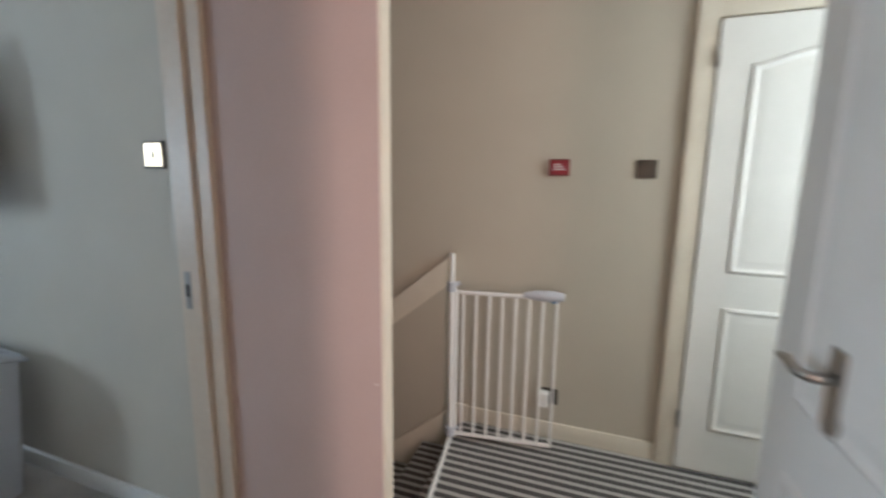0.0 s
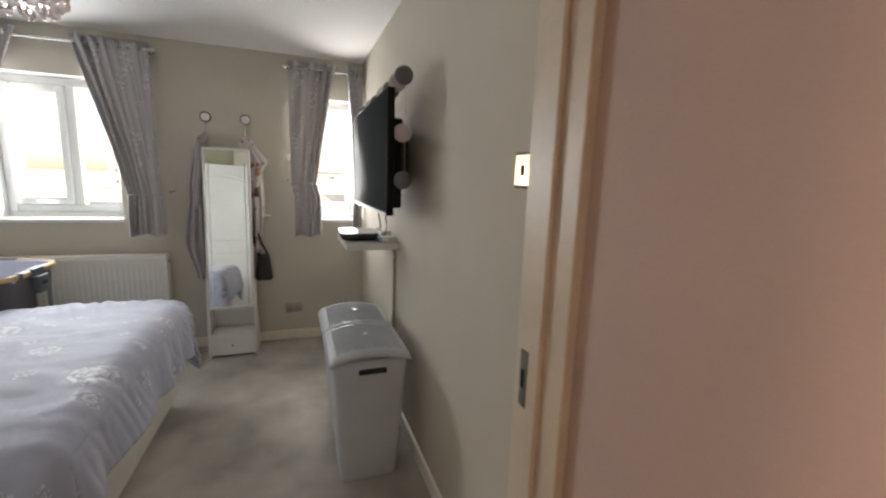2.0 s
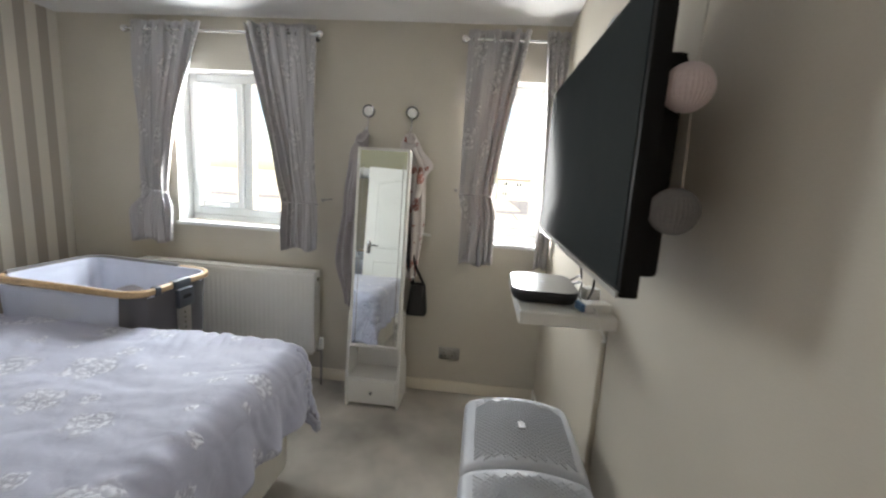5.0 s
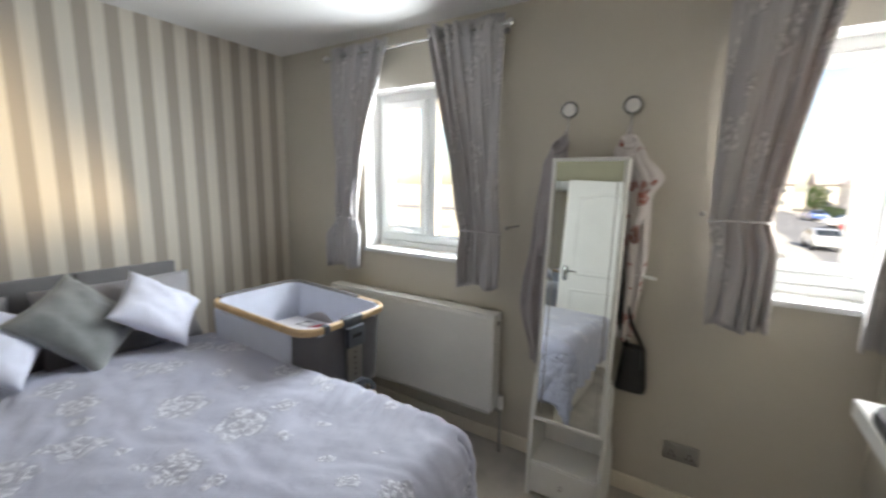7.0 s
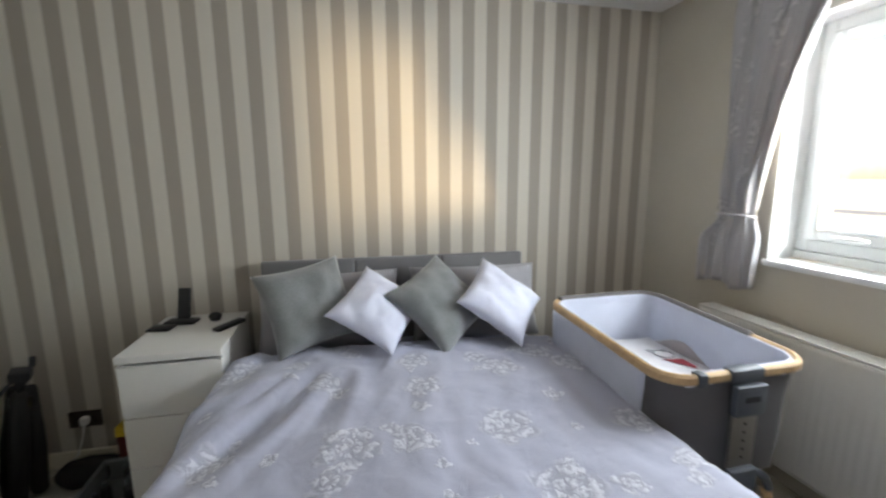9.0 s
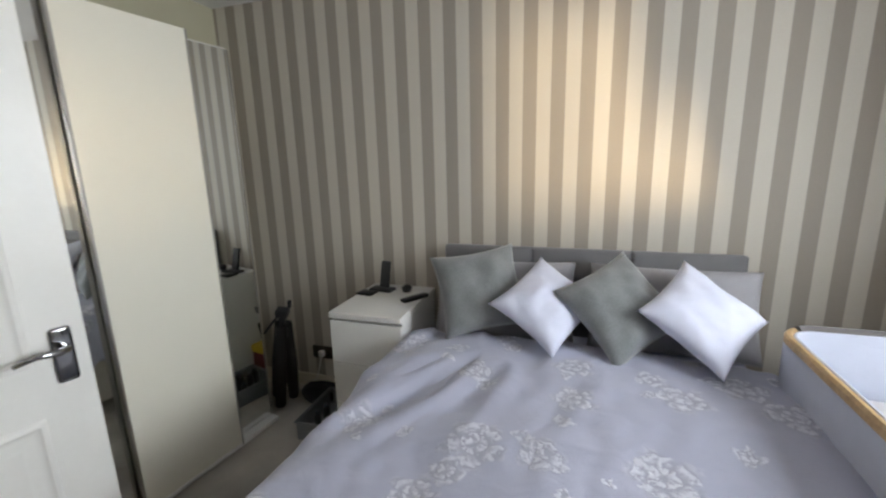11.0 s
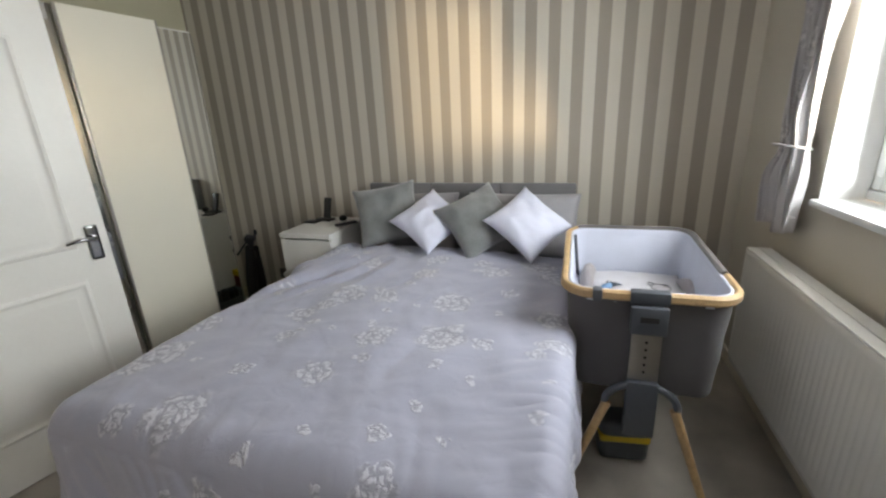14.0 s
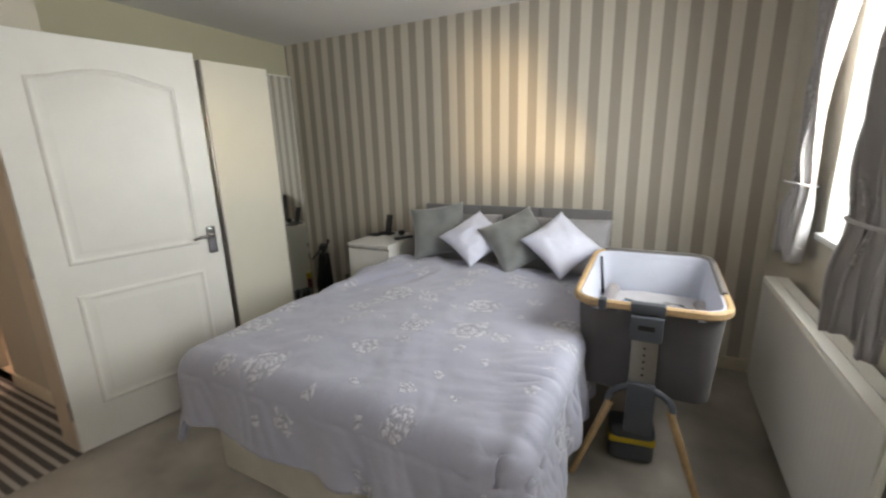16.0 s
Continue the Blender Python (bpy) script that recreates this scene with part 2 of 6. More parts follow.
BLACK = mat("black_plastic", (0.018, 0.018, 0.02), 0.38, var=0.05, bump=0.03)
BLACK_CLOTH = mat("black_fabric", (0.012, 0.012, 0.013), 0.9, var=0.1, fine=300, bump=0.4)
LEATHER = mat("black_leather", (0.012, 0.012, 0.013), 0.32, var=0.1, fine=160, bump=0.3)
PLASTIC = mat("white_plastic", (0.80, 0.79, 0.76), 0.35, var=0.02, bump=0.02)
SILVER = mat("silver_grey_plastic", (0.53, 0.55, 0.59), 0.42, var=0.04, scale=5, fine=240, bump=0.1)
OAK = mat("pale_wood", (0.56, 0.38, 0.20), 0.5, var=0.12, scale=14, fine=90, bump=0.1)
LAMINATE = mat("white_laminate", (0.78, 0.77, 0.74), 0.4, var=0.02, scale=2, bump=0.02)
CREAM_PANEL = mat("cream_wardrobe_panel", (0.83, 0.80, 0.69), 0.42, var=0.02, scale=2, bump=0.02)
VELVET = mat("grey_velvet", (0.21, 0.22, 0.22), 0.8, var=0.12, scale=9, fine=160, bump=0.3, sheen=0.6)
HEADB = mat("grey_upholstery", (0.20, 0.195, 0.20), 0.85, var=0.06, fine=400, bump=0.4, sheen=0.3)
WHITE_CLOTH = mat("white_cotton", (0.72, 0.74, 0.87), 0.85, var=0.04, scale=10, fine=300, bump=0.3, sheen=0.2)
QUILT_CLOTH = mat("pale_quilt_cotton", (0.58, 0.565, 0.59), 0.85, var=0.05, scale=10, fine=300, bump=0.3, sheen=0.2)
PILLOW_CLOTH = mat("grey_cotton", (0.36, 0.35, 0.37), 0.85, var=0.06, scale=10, fine=300, bump=0.3, sheen=0.2)
DIVAN = mat("cream_divan_fabric", (0.66, 0.63, 0.57), 0.85, var=0.04, fine=300, bump=0.3)
CRIB_GREY = mat("charcoal_crib_fabric", (0.105, 0.10, 0.105), 0.9, var=0.08, fine=420, bump=0.5, sheen=0.2)
CRIB_TAUPE = mat("taupe_crib_fabric", (0.15, 0.135, 0.13), 0.9, var=0.08, fine=420, bump=0.4, sheen=0.2)
CRIB_MESH = mat("white_mesh_fabric", (0.60, 0.625, 0.72), 0.85, var=0.04, fine=500, bump=0.4)
CRIB_FRAME = mat("slate_plastic", (0.075, 0.085, 0.10), 0.45, var=0.05, bump=0.05)
RED = mat("red_print", (0.28, 0.03, 0.04), 0.8, var=0.06, bump=0.1)
BLUE = mat("blue_soft_toy", (0.12, 0.22, 0.36), 0.9, var=0.1, fine=200, bump=0.5)
YELLOW = mat("yellow_card", (0.65, 0.47, 0.03), 0.6, var=0.05, bump=0.05)
MAROON = mat("maroon_card", (0.16, 0.03, 0.025), 0.6, var=0.05, bump=0.05)
CRATE = mat("grey_crate_plastic", (0.17, 0.175, 0.18), 0.5, var=0.05, bump=0.05)
GOWN = mat("mauve_grey_dressing_gown", (0.36, 0.325, 0.33), 0.95, var=0.1, fine=260, bump=0.7, sheen=0.4)
POM_GREY = mat("grey_paper", (0.17, 0.165, 0.165), 0.9, var=0.06, bump=0.1)
POM_PINK = mat("pale_pink_paper", (0.62, 0.53, 0.54), 0.9, var=0.04, bump=0.1)
POM_WHITE = mat("white_paper", (0.74, 0.72, 0.71), 0.9, var=0.04, bump=0.1)
STRING = mat("string", (0.5, 0.46, 0.4), 0.9, bump=0.0)
# near-black for solid pads that stand in for the shade inside holes
HOLE_SHADE = mat("hole_shade", (0.02, 0.018, 0.018), 0.9, bump=0.0)
BEIGE_TRIM = mat("beige_painted_trim", (0.66, 0.57, 0.46), 0.42, var=0.04, scale=4, fine=60, bump=0.05)

MIRROR = bpy.data.materials.new("mirror_glass")
MIRROR.use_nodes = True
bsdf(MIRROR).inputs["Base Color"].default_value = (0.86, 0.88, 0.86, 1)
bsdf(MIRROR).inputs["Metallic"].default_value = 1.0
bsdf(MIRROR).inputs["Roughness"].default_value = 0.015

GLASS = bpy.data.materials.new("window_glass")
GLASS.use_nodes = True
_n, _l = GLASS.node_tree.nodes, GLASS.node_tree.links
_clear, _gloss, _mix = _n.new("ShaderNodeBsdfTransparent"), _n.new("ShaderNodeBsdfGlossy"), _n.new("ShaderNodeMixShader")
_gloss.inputs["Roughness"].default_value = 0.02
_mix.inputs[0].default_value = 0.05
_l.new(_clear.outputs[0], _mix.inputs[1])
_l.new(_gloss.outputs[0], _mix.inputs[2])
_l.new(_mix.outputs[0], _n["Material Output"].inputs["Surface"])

CRYSTAL = bpy.data.materials.new("crystal_bead")
CRYSTAL.use_nodes = True
bsdf(CRYSTAL).inputs["Base Color"].default_value = (0.95, 0.86, 0.84, 1)
bsdf(CRYSTAL).inputs["Roughness"].default_value = 0.03
bsdf(CRYSTAL).inputs["Transmission Weight"].default_value = 0.75
bsdf(CRYSTAL).inputs["IOR"].default_value = 1.5

SCREEN = mat("television_screen", (0.036, 0.042, 0.044), 0.4, var=0.03, bump=0.0, spec=0.0)
_n, _l = SCREEN.node_tree.nodes, SCREEN.node_tree.links
_gloss, _mix = _n.new("ShaderNodeBsdfGlossy"), _n.new("ShaderNodeMixShader")
_gloss.inputs["Roughness"].default_value = 0.10
_mix.inputs[0].default_value = 0.03
_l.new(bsdf(SCREEN).outputs[0], _mix.inputs[1])
_l.new(_gloss.outputs[0], _mix.inputs[2])
_l.new(_mix.outputs[0], _n["Material Output"].inputs["Surface"])
TV_BLACK = mat("television_casing", (0.006, 0.006, 0.007), 0.5, var=0.02, bump=0.0, spec=0.15)
GLOSS_BLACK = mat("gloss_black", (0.012, 0.012, 0.014), 0.28, var=0.02, bump=0.0, spec=0.2)


def rose_cloth(name, base, rose, cell, share, rough=0.6, see_through=0.0, sheen=0.3, rose_rough=0.45):
    """Plain cloth with scattered woven roses: curled petal rings round random centres."""
    m = bpy.data.materials.new(name)
    m.use_nodes = True
    n, l = m.node_tree.nodes, m.node_tree.links
    b = n["Principled BSDF"]
    geo = n.new("ShaderNodeNewGeometry")
    warp = n.new("ShaderNodeTexNoise")
    warp.inputs["Scale"].default_value, warp.inputs["Detail"].default_value = 16, 3
    l.new(geo.outputs["Position"], warp.inputs["Vector"])
    wm = n.new("ShaderNodeVectorMath")
    wm.operation = "MULTIPLY_ADD"
    wm.inputs[1].default_value = (0.11, 0.11, 0.11)
    l.new(warp.outputs["Color"], wm.inputs[0])
    l.new(geo.outputs["Position"], wm.inputs[2])
    vo = n.new("ShaderNodeTexVoronoi")
    vo.inputs["Scale"].default_value, vo.inputs["Randomness"].default_value = 1 / cell, 0.75
    l.new(wm.outputs[0], vo.inputs["Vector"])
    sep = n.new("ShaderNodeSeparateColor")
    l.new(vo.outputs["Color"], sep.inputs[0])
    size = n.new("ShaderNodeMapRange")
    size.inputs[1].default_value, size.inputs[2].default_value = 1 - share, 1.0
    size.inputs[3].default_value, size.inputs[4].default_value = 0.24, 0.54
    l.new(sep.outputs[0], size.inputs[0])
    gate = n.new("ShaderNodeMath")
    gate.operation = "GREATER_THAN"
    gate.inputs[1].default_value = 1 - share
    l.new(sep.outputs[0], gate.inputs[0])
    inside = n.new("ShaderNodeMath")
    inside.operation = "LESS_THAN"
    l.new(vo.outputs["Distance"], inside.inputs[0])
    l.new(size.outputs[0], inside.inputs[1])
    # petals: rings broken up by noise
    curl = n.new("ShaderNodeTexNoise")
    curl.inputs["Scale"].default_value, curl.inputs["Detail"].default_value = 20, 1
    l.new(geo.outputs["Position"], curl.inputs["Vector"])
    ring = n.new("ShaderNodeMath")
    ring.operation = "MULTIPLY_ADD"
    ring.inputs[1].default_value = 30.0
    l.new(vo.outputs["Distance"], ring.inputs[0])
    cm = n.new("ShaderNodeMath")
    cm.operation = "MULTIPLY"
    cm.inputs[1].default_value = 26.0
    l.new(curl.outputs[0], cm.inputs[0])
    l.new(cm.outputs[0], ring.inputs[2])
    sine = n.new("ShaderNodeMath")
    sine.operation = "SINE"
    l.new(ring.outputs[0], sine.inputs[0])
    sharp = n.new("ShaderNodeMapRange")
    sharp.inputs[1].default_value, sharp.inputs[2].default_value = -0.95, -0.35
    l.new(sine.outputs[0], sharp.inputs[0])
    mask = n.new("ShaderNodeMath")
    mask.operation = "MULTIPLY"
    l.new(inside.outputs[0], mask.inputs[0])
    l.new(gate.outputs[0], mask.inputs[1])
    mask2 = n.new("ShaderNodeMath")
    mask2.operation = "MULTIPLY"
    l.new(mask.outputs[0], mask2.inputs[0])
    l.new(sharp.outputs[0], mask2.inputs[1])
    weave = n.new("ShaderNodeTexNoise")
    weave.inputs["Scale"].default_value, weave.inputs["Detail"].default_value = 480, 2
    l.new(geo.outputs["Position"], weave.inputs["Vector"])
    mix = n.new("ShaderNodeMix")
    mix.data_type = "RGBA"
    mix.inputs["A"].default_value, mix.inputs["B"].default_value = (*base, 1), (*rose, 1)
    l.new(mask2.outputs[0], mix.inputs["Factor"])
    l.new(mix.outputs["Result"], b.inputs["Base Color"])
    rmix = n.new("ShaderNodeMapRange")
    rmix.inputs[3].default_value, rmix.inputs[4].default_value = rough, rose_rough
    l.new(mask2.outputs[0], rmix.inputs[0])
    l.new(rmix.outputs[0], b.inputs["Roughness"])
    b.inputs["Sheen Weight"].default_value = sheen
    hsum = n.new("ShaderNodeMath")
    hsum.operation = "MULTIPLY_ADD"
    hsum.inputs[1].default_value = 0.25
    l.new(weave.outputs[0], hsum.inputs[0])
    l.new(mask2.outputs[0], hsum.inputs[2])
    bp = n.new("ShaderNodeBump")
    bp.inputs["Strength"].default_value, bp.inputs["Distance"].default_value = 0.5, 0.004
    l.new(hsum.outputs[0], bp.inputs["Height"])
    l.new(bp.outputs[0], b.inputs["Normal"])
    if see_through:
        tr = n.new("ShaderNodeBsdfTranslucent")
        l.new(mix.outputs["Result"], tr.inputs["Color"])
        ms = n.new("ShaderNodeMixShader")
        ms.inputs[0].default_value = see_through
        l.new(b.outputs[0], ms.inputs[1])
        l.new(tr.outputs[0], ms.inputs[2])
        l.new(ms.outputs[0], n["Material Output"].inputs["Surface"])
    return m


def woven_roses(name, base, rose, dark, cell, radius, share, rough=0.6, see_through=0.0, sheen=0.3, rose_rough=0.45):
    """Cloth woven with roses: staggered petals round scattered centres, with smaller buds and leaves between."""
    m = bpy.data.materials.new(name)
    m.use_nodes = True
    n, l = m.node_tree.nodes, m.node_tree.links
    b = n["Principled BSDF"]

    def math_node(op, *args):
        nd = n.new("ShaderNodeMath")
        nd.operation = op
        for k, a in enumerate(args):
            if isinstance(a, (int, float)):
                nd.inputs[k].default_value = a
            else:
                l.new(a, nd.inputs[k])
        return nd.outputs[0]

    def step(a, lo, hi):
        nd = n.new("ShaderNodeMapRange")
        nd.interpolation_type = "SMOOTHSTEP"
        nd.inputs[1].default_value, nd.inputs[2].default_value = lo, hi
        l.new(a, nd.inputs[0])
        return nd.outputs[0]

    uv = n.new("ShaderNodeUVMap")
    uv.uv_map = "cloth"
    warp = n.new("ShaderNodeTexNoise")
    warp.inputs["Scale"].default_value, warp.inputs["Detail"].default_value = 30, 2
    l.new(uv.outputs[0], warp.inputs["Vector"])
    wm = n.new("ShaderNodeVectorMath")
    wm.operation = "MULTIPLY_ADD"
    wm.inputs[1].default_value = (0.05, 0.05, 0)
    l.new(warp.outputs["Color"], wm.inputs[0])
    l.new(uv.outputs[0], wm.inputs[2])

    def roses(cell, radius, share, petals, rings, offset):
        shift = n.new("ShaderNodeVectorMath")
        shift.inputs[1].default_value = (offset, offset * 1.7, 0)
        l.new(wm.outputs[0], shift.inputs[0])
        vo = n.new("ShaderNodeTexVoronoi")
        vo.voronoi_dimensions = "2D"
        vo.inputs["Scale"].default_value, vo.inputs["Randomness"].default_value = 1 / cell, 0.8
        l.new(shift.outputs[0], vo.inputs["Vector"])
        d = n.new("ShaderNodeVectorMath")
        d.operation = "SUBTRACT"
        l.new(shift.outputs[0], d.inputs[0])
        l.new(vo.outputs["Position"], d.inputs[1])
        xyz = n.new("ShaderNodeSeparateXYZ")
        l.new(d.outputs[0], xyz.inputs[0])
        col = n.new("ShaderNodeSeparateColor")
        l.new(vo.outputs["Color"], col.inputs[0])
        ang = math_node("ADD", math_node("ARCTAN2", xyz.outputs[1], xyz.outputs[0]), math_node("MULTIPLY", col.outputs[1], 6.28))
        size = math_node("MULTIPLY_ADD", col.outputs[2], radius * 0.5, radius * 0.6)
        r = math_node("DIVIDE", math_node("MULTIPLY", vo.outputs["Distance"], cell), size)
        q = math_node("MULTIPLY", r, rings)
        i = math_node("FLOOR", q)
        f = math_node("SUBTRACT", q, i)
        lobe = math_node("ABSOLUTE", math_node("SINE", math_node("MULTIPLY", math_node("ADD", ang, math_node("MULTIPLY", i, 1.1)), petals / 2)))
        body = math_node("SUBTRACT", 1.0, step(math_node("SUBTRACT", r, math_node("MULTIPLY", lobe, 0.34)), 0.50, 0.80))
        # dark gaps between petals and under each ring, a pale curl on each rim
        gap = math_node("MULTIPLY", step(lobe, 0.05, 0.55), step(f, 0.05, 0.60))
        gate = math_node("GREATER_THAN", col.outputs[0], 1 - share)
        body = math_node("MULTIPLY", body, gate)
        return body, math_node("MULTIPLY", body, gap)

    b1, p1 = roses(cell, radius, share, 5, 2.5, 0.0)
    b2, p2 = roses(cell * 0.57, radius * 0.5, share * 0.55, 4, 2.0, 0.37)
    b3, p3 = roses(cell * 0.36, radius * 0.3, share * 0.3, 2, 1.0, 0.81)
    body = math_node("MAXIMUM", b1, math_node("MAXIMUM", b2, b3))
    petal = math_node("MAXIMUM", p1, math_node("MAXIMUM", p2, p3))
    wear = n.new("ShaderNodeTexNoise")
    wear.inputs["Scale"].default_value, wear.inputs["Detail"].default_value = 60, 3
    l.new(uv.outputs[0], wear.inputs["Vector"])
    petal = math_node("MULTIPLY", petal, step(wear.outputs[0], 0.30, 0.58))
    weave = n.new("ShaderNodeTexNoise")
    weave.inputs["Scale"].default_value, weave.inputs["Detail"].default_value = 520, 2
    l.new(uv.outputs[0], weave.inputs["Vector"])
    shade = n.new("ShaderNodeMix")
    shade.data_type = "RGBA"
    shade.inputs["A"].default_value, shade.inputs["B"].default_value = (*base, 1), (*dark, 1)
    l.new(body, shade.inputs["Factor"])
    mix = n.new("ShaderNodeMix")
    mix.data_type = "RGBA"
    mix.inputs["B"].default_value = (*rose, 1)
    l.new(shade.outputs["Result"], mix.inputs["A"])
    l.new(petal, mix.inputs["Factor"])
    l.new(mix.outputs["Result"], b.inputs["Base Color"])
    rmix = n.new("ShaderNodeMapRange")
    rmix.inputs[3].default_value, rmix.inputs[4].default_value = rough, rose_rough
    l.new(petal, rmix.inputs[0])
    l.new(rmix.outputs[0], b.inputs["Roughness"])
    b.inputs["Sheen Weight"].default_value = sheen
    crumple = n.new("ShaderNodeTexNoise")
    crumple.inputs["Scale"].default_value, crumple.inputs["Detail"].default_value = 14, 5
    crumple.inputs["Distortion"].default_value = 0.8
    l.new(uv.outputs[0], crumple.inputs["Vector"])
    h = math_node("ADD", math_node("MULTIPLY_ADD", weave.outputs[0], 0.22, petal), math_node("MULTIPLY", crumple.outputs[0], 1.6))
    bp = n.new("ShaderNodeBump")
    bp.inputs["Strength"].default_value, bp.inputs["Distance"].default_value = 0.6, 0.004
    l.new(h, bp.inputs["Height"])
    l.new(bp.outputs[0], b.inputs["Normal"])
    if see_through:
        tr = n.new("ShaderNodeBsdfTranslucent")
        tint = n.new("ShaderNodeMix")
        tint.data_type, tint.blend_type = "RGBA", "MULTIPLY"
        tint.inputs["Factor"].default_value = 1.0
        tint.inputs["B"].default_value = (1.0, 0.86, 0.76, 1)
        l.new(mix.outputs["Result"], tint.inputs["A"])
        l.new(tint.outputs["Result"], tr.inputs["Color"])
        ms = n.new("ShaderNodeMixShader")
        ms.inputs[0].default_value = see_through
        l.new(b.outputs[0], ms.inputs[1])
        l.new(tr.outputs[0], ms.inputs[2])
        l.new(ms.outputs[0], n["Material Output"].inputs["Surface"])
    return m


DUVET = woven_roses("rose_duvet_cloth", (0.41, 0.422, 0.53), (0.64, 0.65, 0.72), (0.36, 0.365, 0.45), 0.33, 0.10, 0.62, rough=0.7)
CURTAIN = woven_roses("rose_curtain_cloth", (0.47, 0.455, 0.465), (0.66, 0.64, 0.64), (0.40, 0.385, 0.39), 0.29, 0.09, 0.6, rough=0.45, see_through=0.13)
SPOTTED = rose_cloth("rust_spotted_cloth", (0.62, 0.57, 0.55), (0.30, 0.07, 0.04), 0.06, 0.7, rough=0.8, sheen=0.1)

# ---- windows ----


def solid(ob, thick, offset=0.0):
    s = ob.modifiers.new("thickness", "SOLIDIFY")
    s.thickness, s.offset = thick, offset
    return ob


def frame_bars(bm, x0, x1, y0, y1, z0, z1, w, bevel=0.006):
    """Four bars of a window frame in the plane of the window wall."""
    box(bm, (x0, y0, z0), (x1, y0 + w, z1), bevel)
    box(bm, (x0, y1 - w, z0), (x1, y1, z1), bevel)
    box(bm, (x0 + 0.001, y0 + w, z1 - w), (x1 - 0.001, y1 - w, z1), bevel)
    box(bm, (x0 + 0.001, y0 + w, z0), (x1 - 0.001, y1 - w, z0 + w), bevel)


def window(name, span, mullion, handle_at, label):
    y0, y1, z0, z1 = span
    w = tagged(new(name), label, "window", kind="structure")
    bm = bmesh.new()
    frame_bars(bm, -0.22, -0.15, y0 + 0.001, y1 - 0.001, z0 + 0.066, z1 - 0.001, 0.055)
    box(bm, (-0.218, y0 + 0.002, z0 + 0.029), (-0.142, y1 - 0.002, z0 + 0.0655), 0.004)
    part("window_frame", bm, UPVC, w, smooth=True)
    cells = [(y0 + 0.055, y1 - 0.055)]
    if mullion:
        part("mullion", boxes(((-0.215, mullion - 0.028, z0 + 0.121), (-0.148, mullion + 0.028, z1 - 0.056)), bevel=0.006), UPVC, w)
        cells = [(y0 + 0.055, mullion - 0.028), (mullion + 0.028, y1 - 0.055)]
    for k, (a, b) in enumerate(cells):
        if k == 0:
            bm = bmesh.new()
            frame_bars(bm, -0.20, -0.125, a + 0.002, b - 0.002, z0 + 0.123, z1 - 0.058, 0.046)
            sash = part("sash", bm, UPVC, w, smooth=True)
            p = part("pane", boxes(((-0.172, a + 0.04, z0 + 0.161), (-0.166, b - 0.04, z1 - 0.096))), GLASS, sash)
        else:
            p = part("pane", boxes(((-0.182, a, z0 + 0.122), (-0.176, b, z1 - 0.057))), GLASS, w)
        p.visible_shadow = False
    hy, hz, vertical = handle_at
    bm = bmesh.new()
    if vertical:
        box(bm, (-0.126, hy - 0.014, hz - 0.035), (-0.112, hy + 0.014, hz + 0.035), 0.005, 2)
        box(bm, (-0.113, hy - 0.009, hz - 0.02), (-0.09, hy + 0.009, hz + 0.11), 0.006, 2)
    else:
        box(bm, (-0.126, hy - 0.035, hz - 0.012), (-0.112, hy + 0.035, hz + 0.012), 0.005, 2)
        box(bm, (-0.113, hy - 0.05, hz - 0.008), (-0.092, hy + 0.07, hz + 0.008), 0.006, 2)
    part("handle", bm, PLASTIC, w, "white lever handle", smooth=True)
    part("window_sill", boxes(((-0.149, y0 + 0.001, z0), (0.032, y1 - 0.001, z0 + 0.028)), bevel=0.008, segs=2), UPVC, w, smooth=True)
    part("reveal_lining", boxes(((-0.15, y0, z0 + 0.028), (-0.001, y0 + 0.004, z1)), ((-0.15, y1 - 0.004, z0 + 0.028), (-0.001, y1, z1)), ((-0.15, y0 + 0.004, z1 - 0.004), (-0.001, y1 - 0.004, z1))), CEIL, w, "white plastered reveal")
    return w


window("window_1", W1, 1.260, (1.06, 1.205, False), "white plastic casement window in a deep white reveal")
window("window_2", W2, None, (3.285, 1.42, True), "white plastic single casement window beside the television wall")

# ---- curtains ----


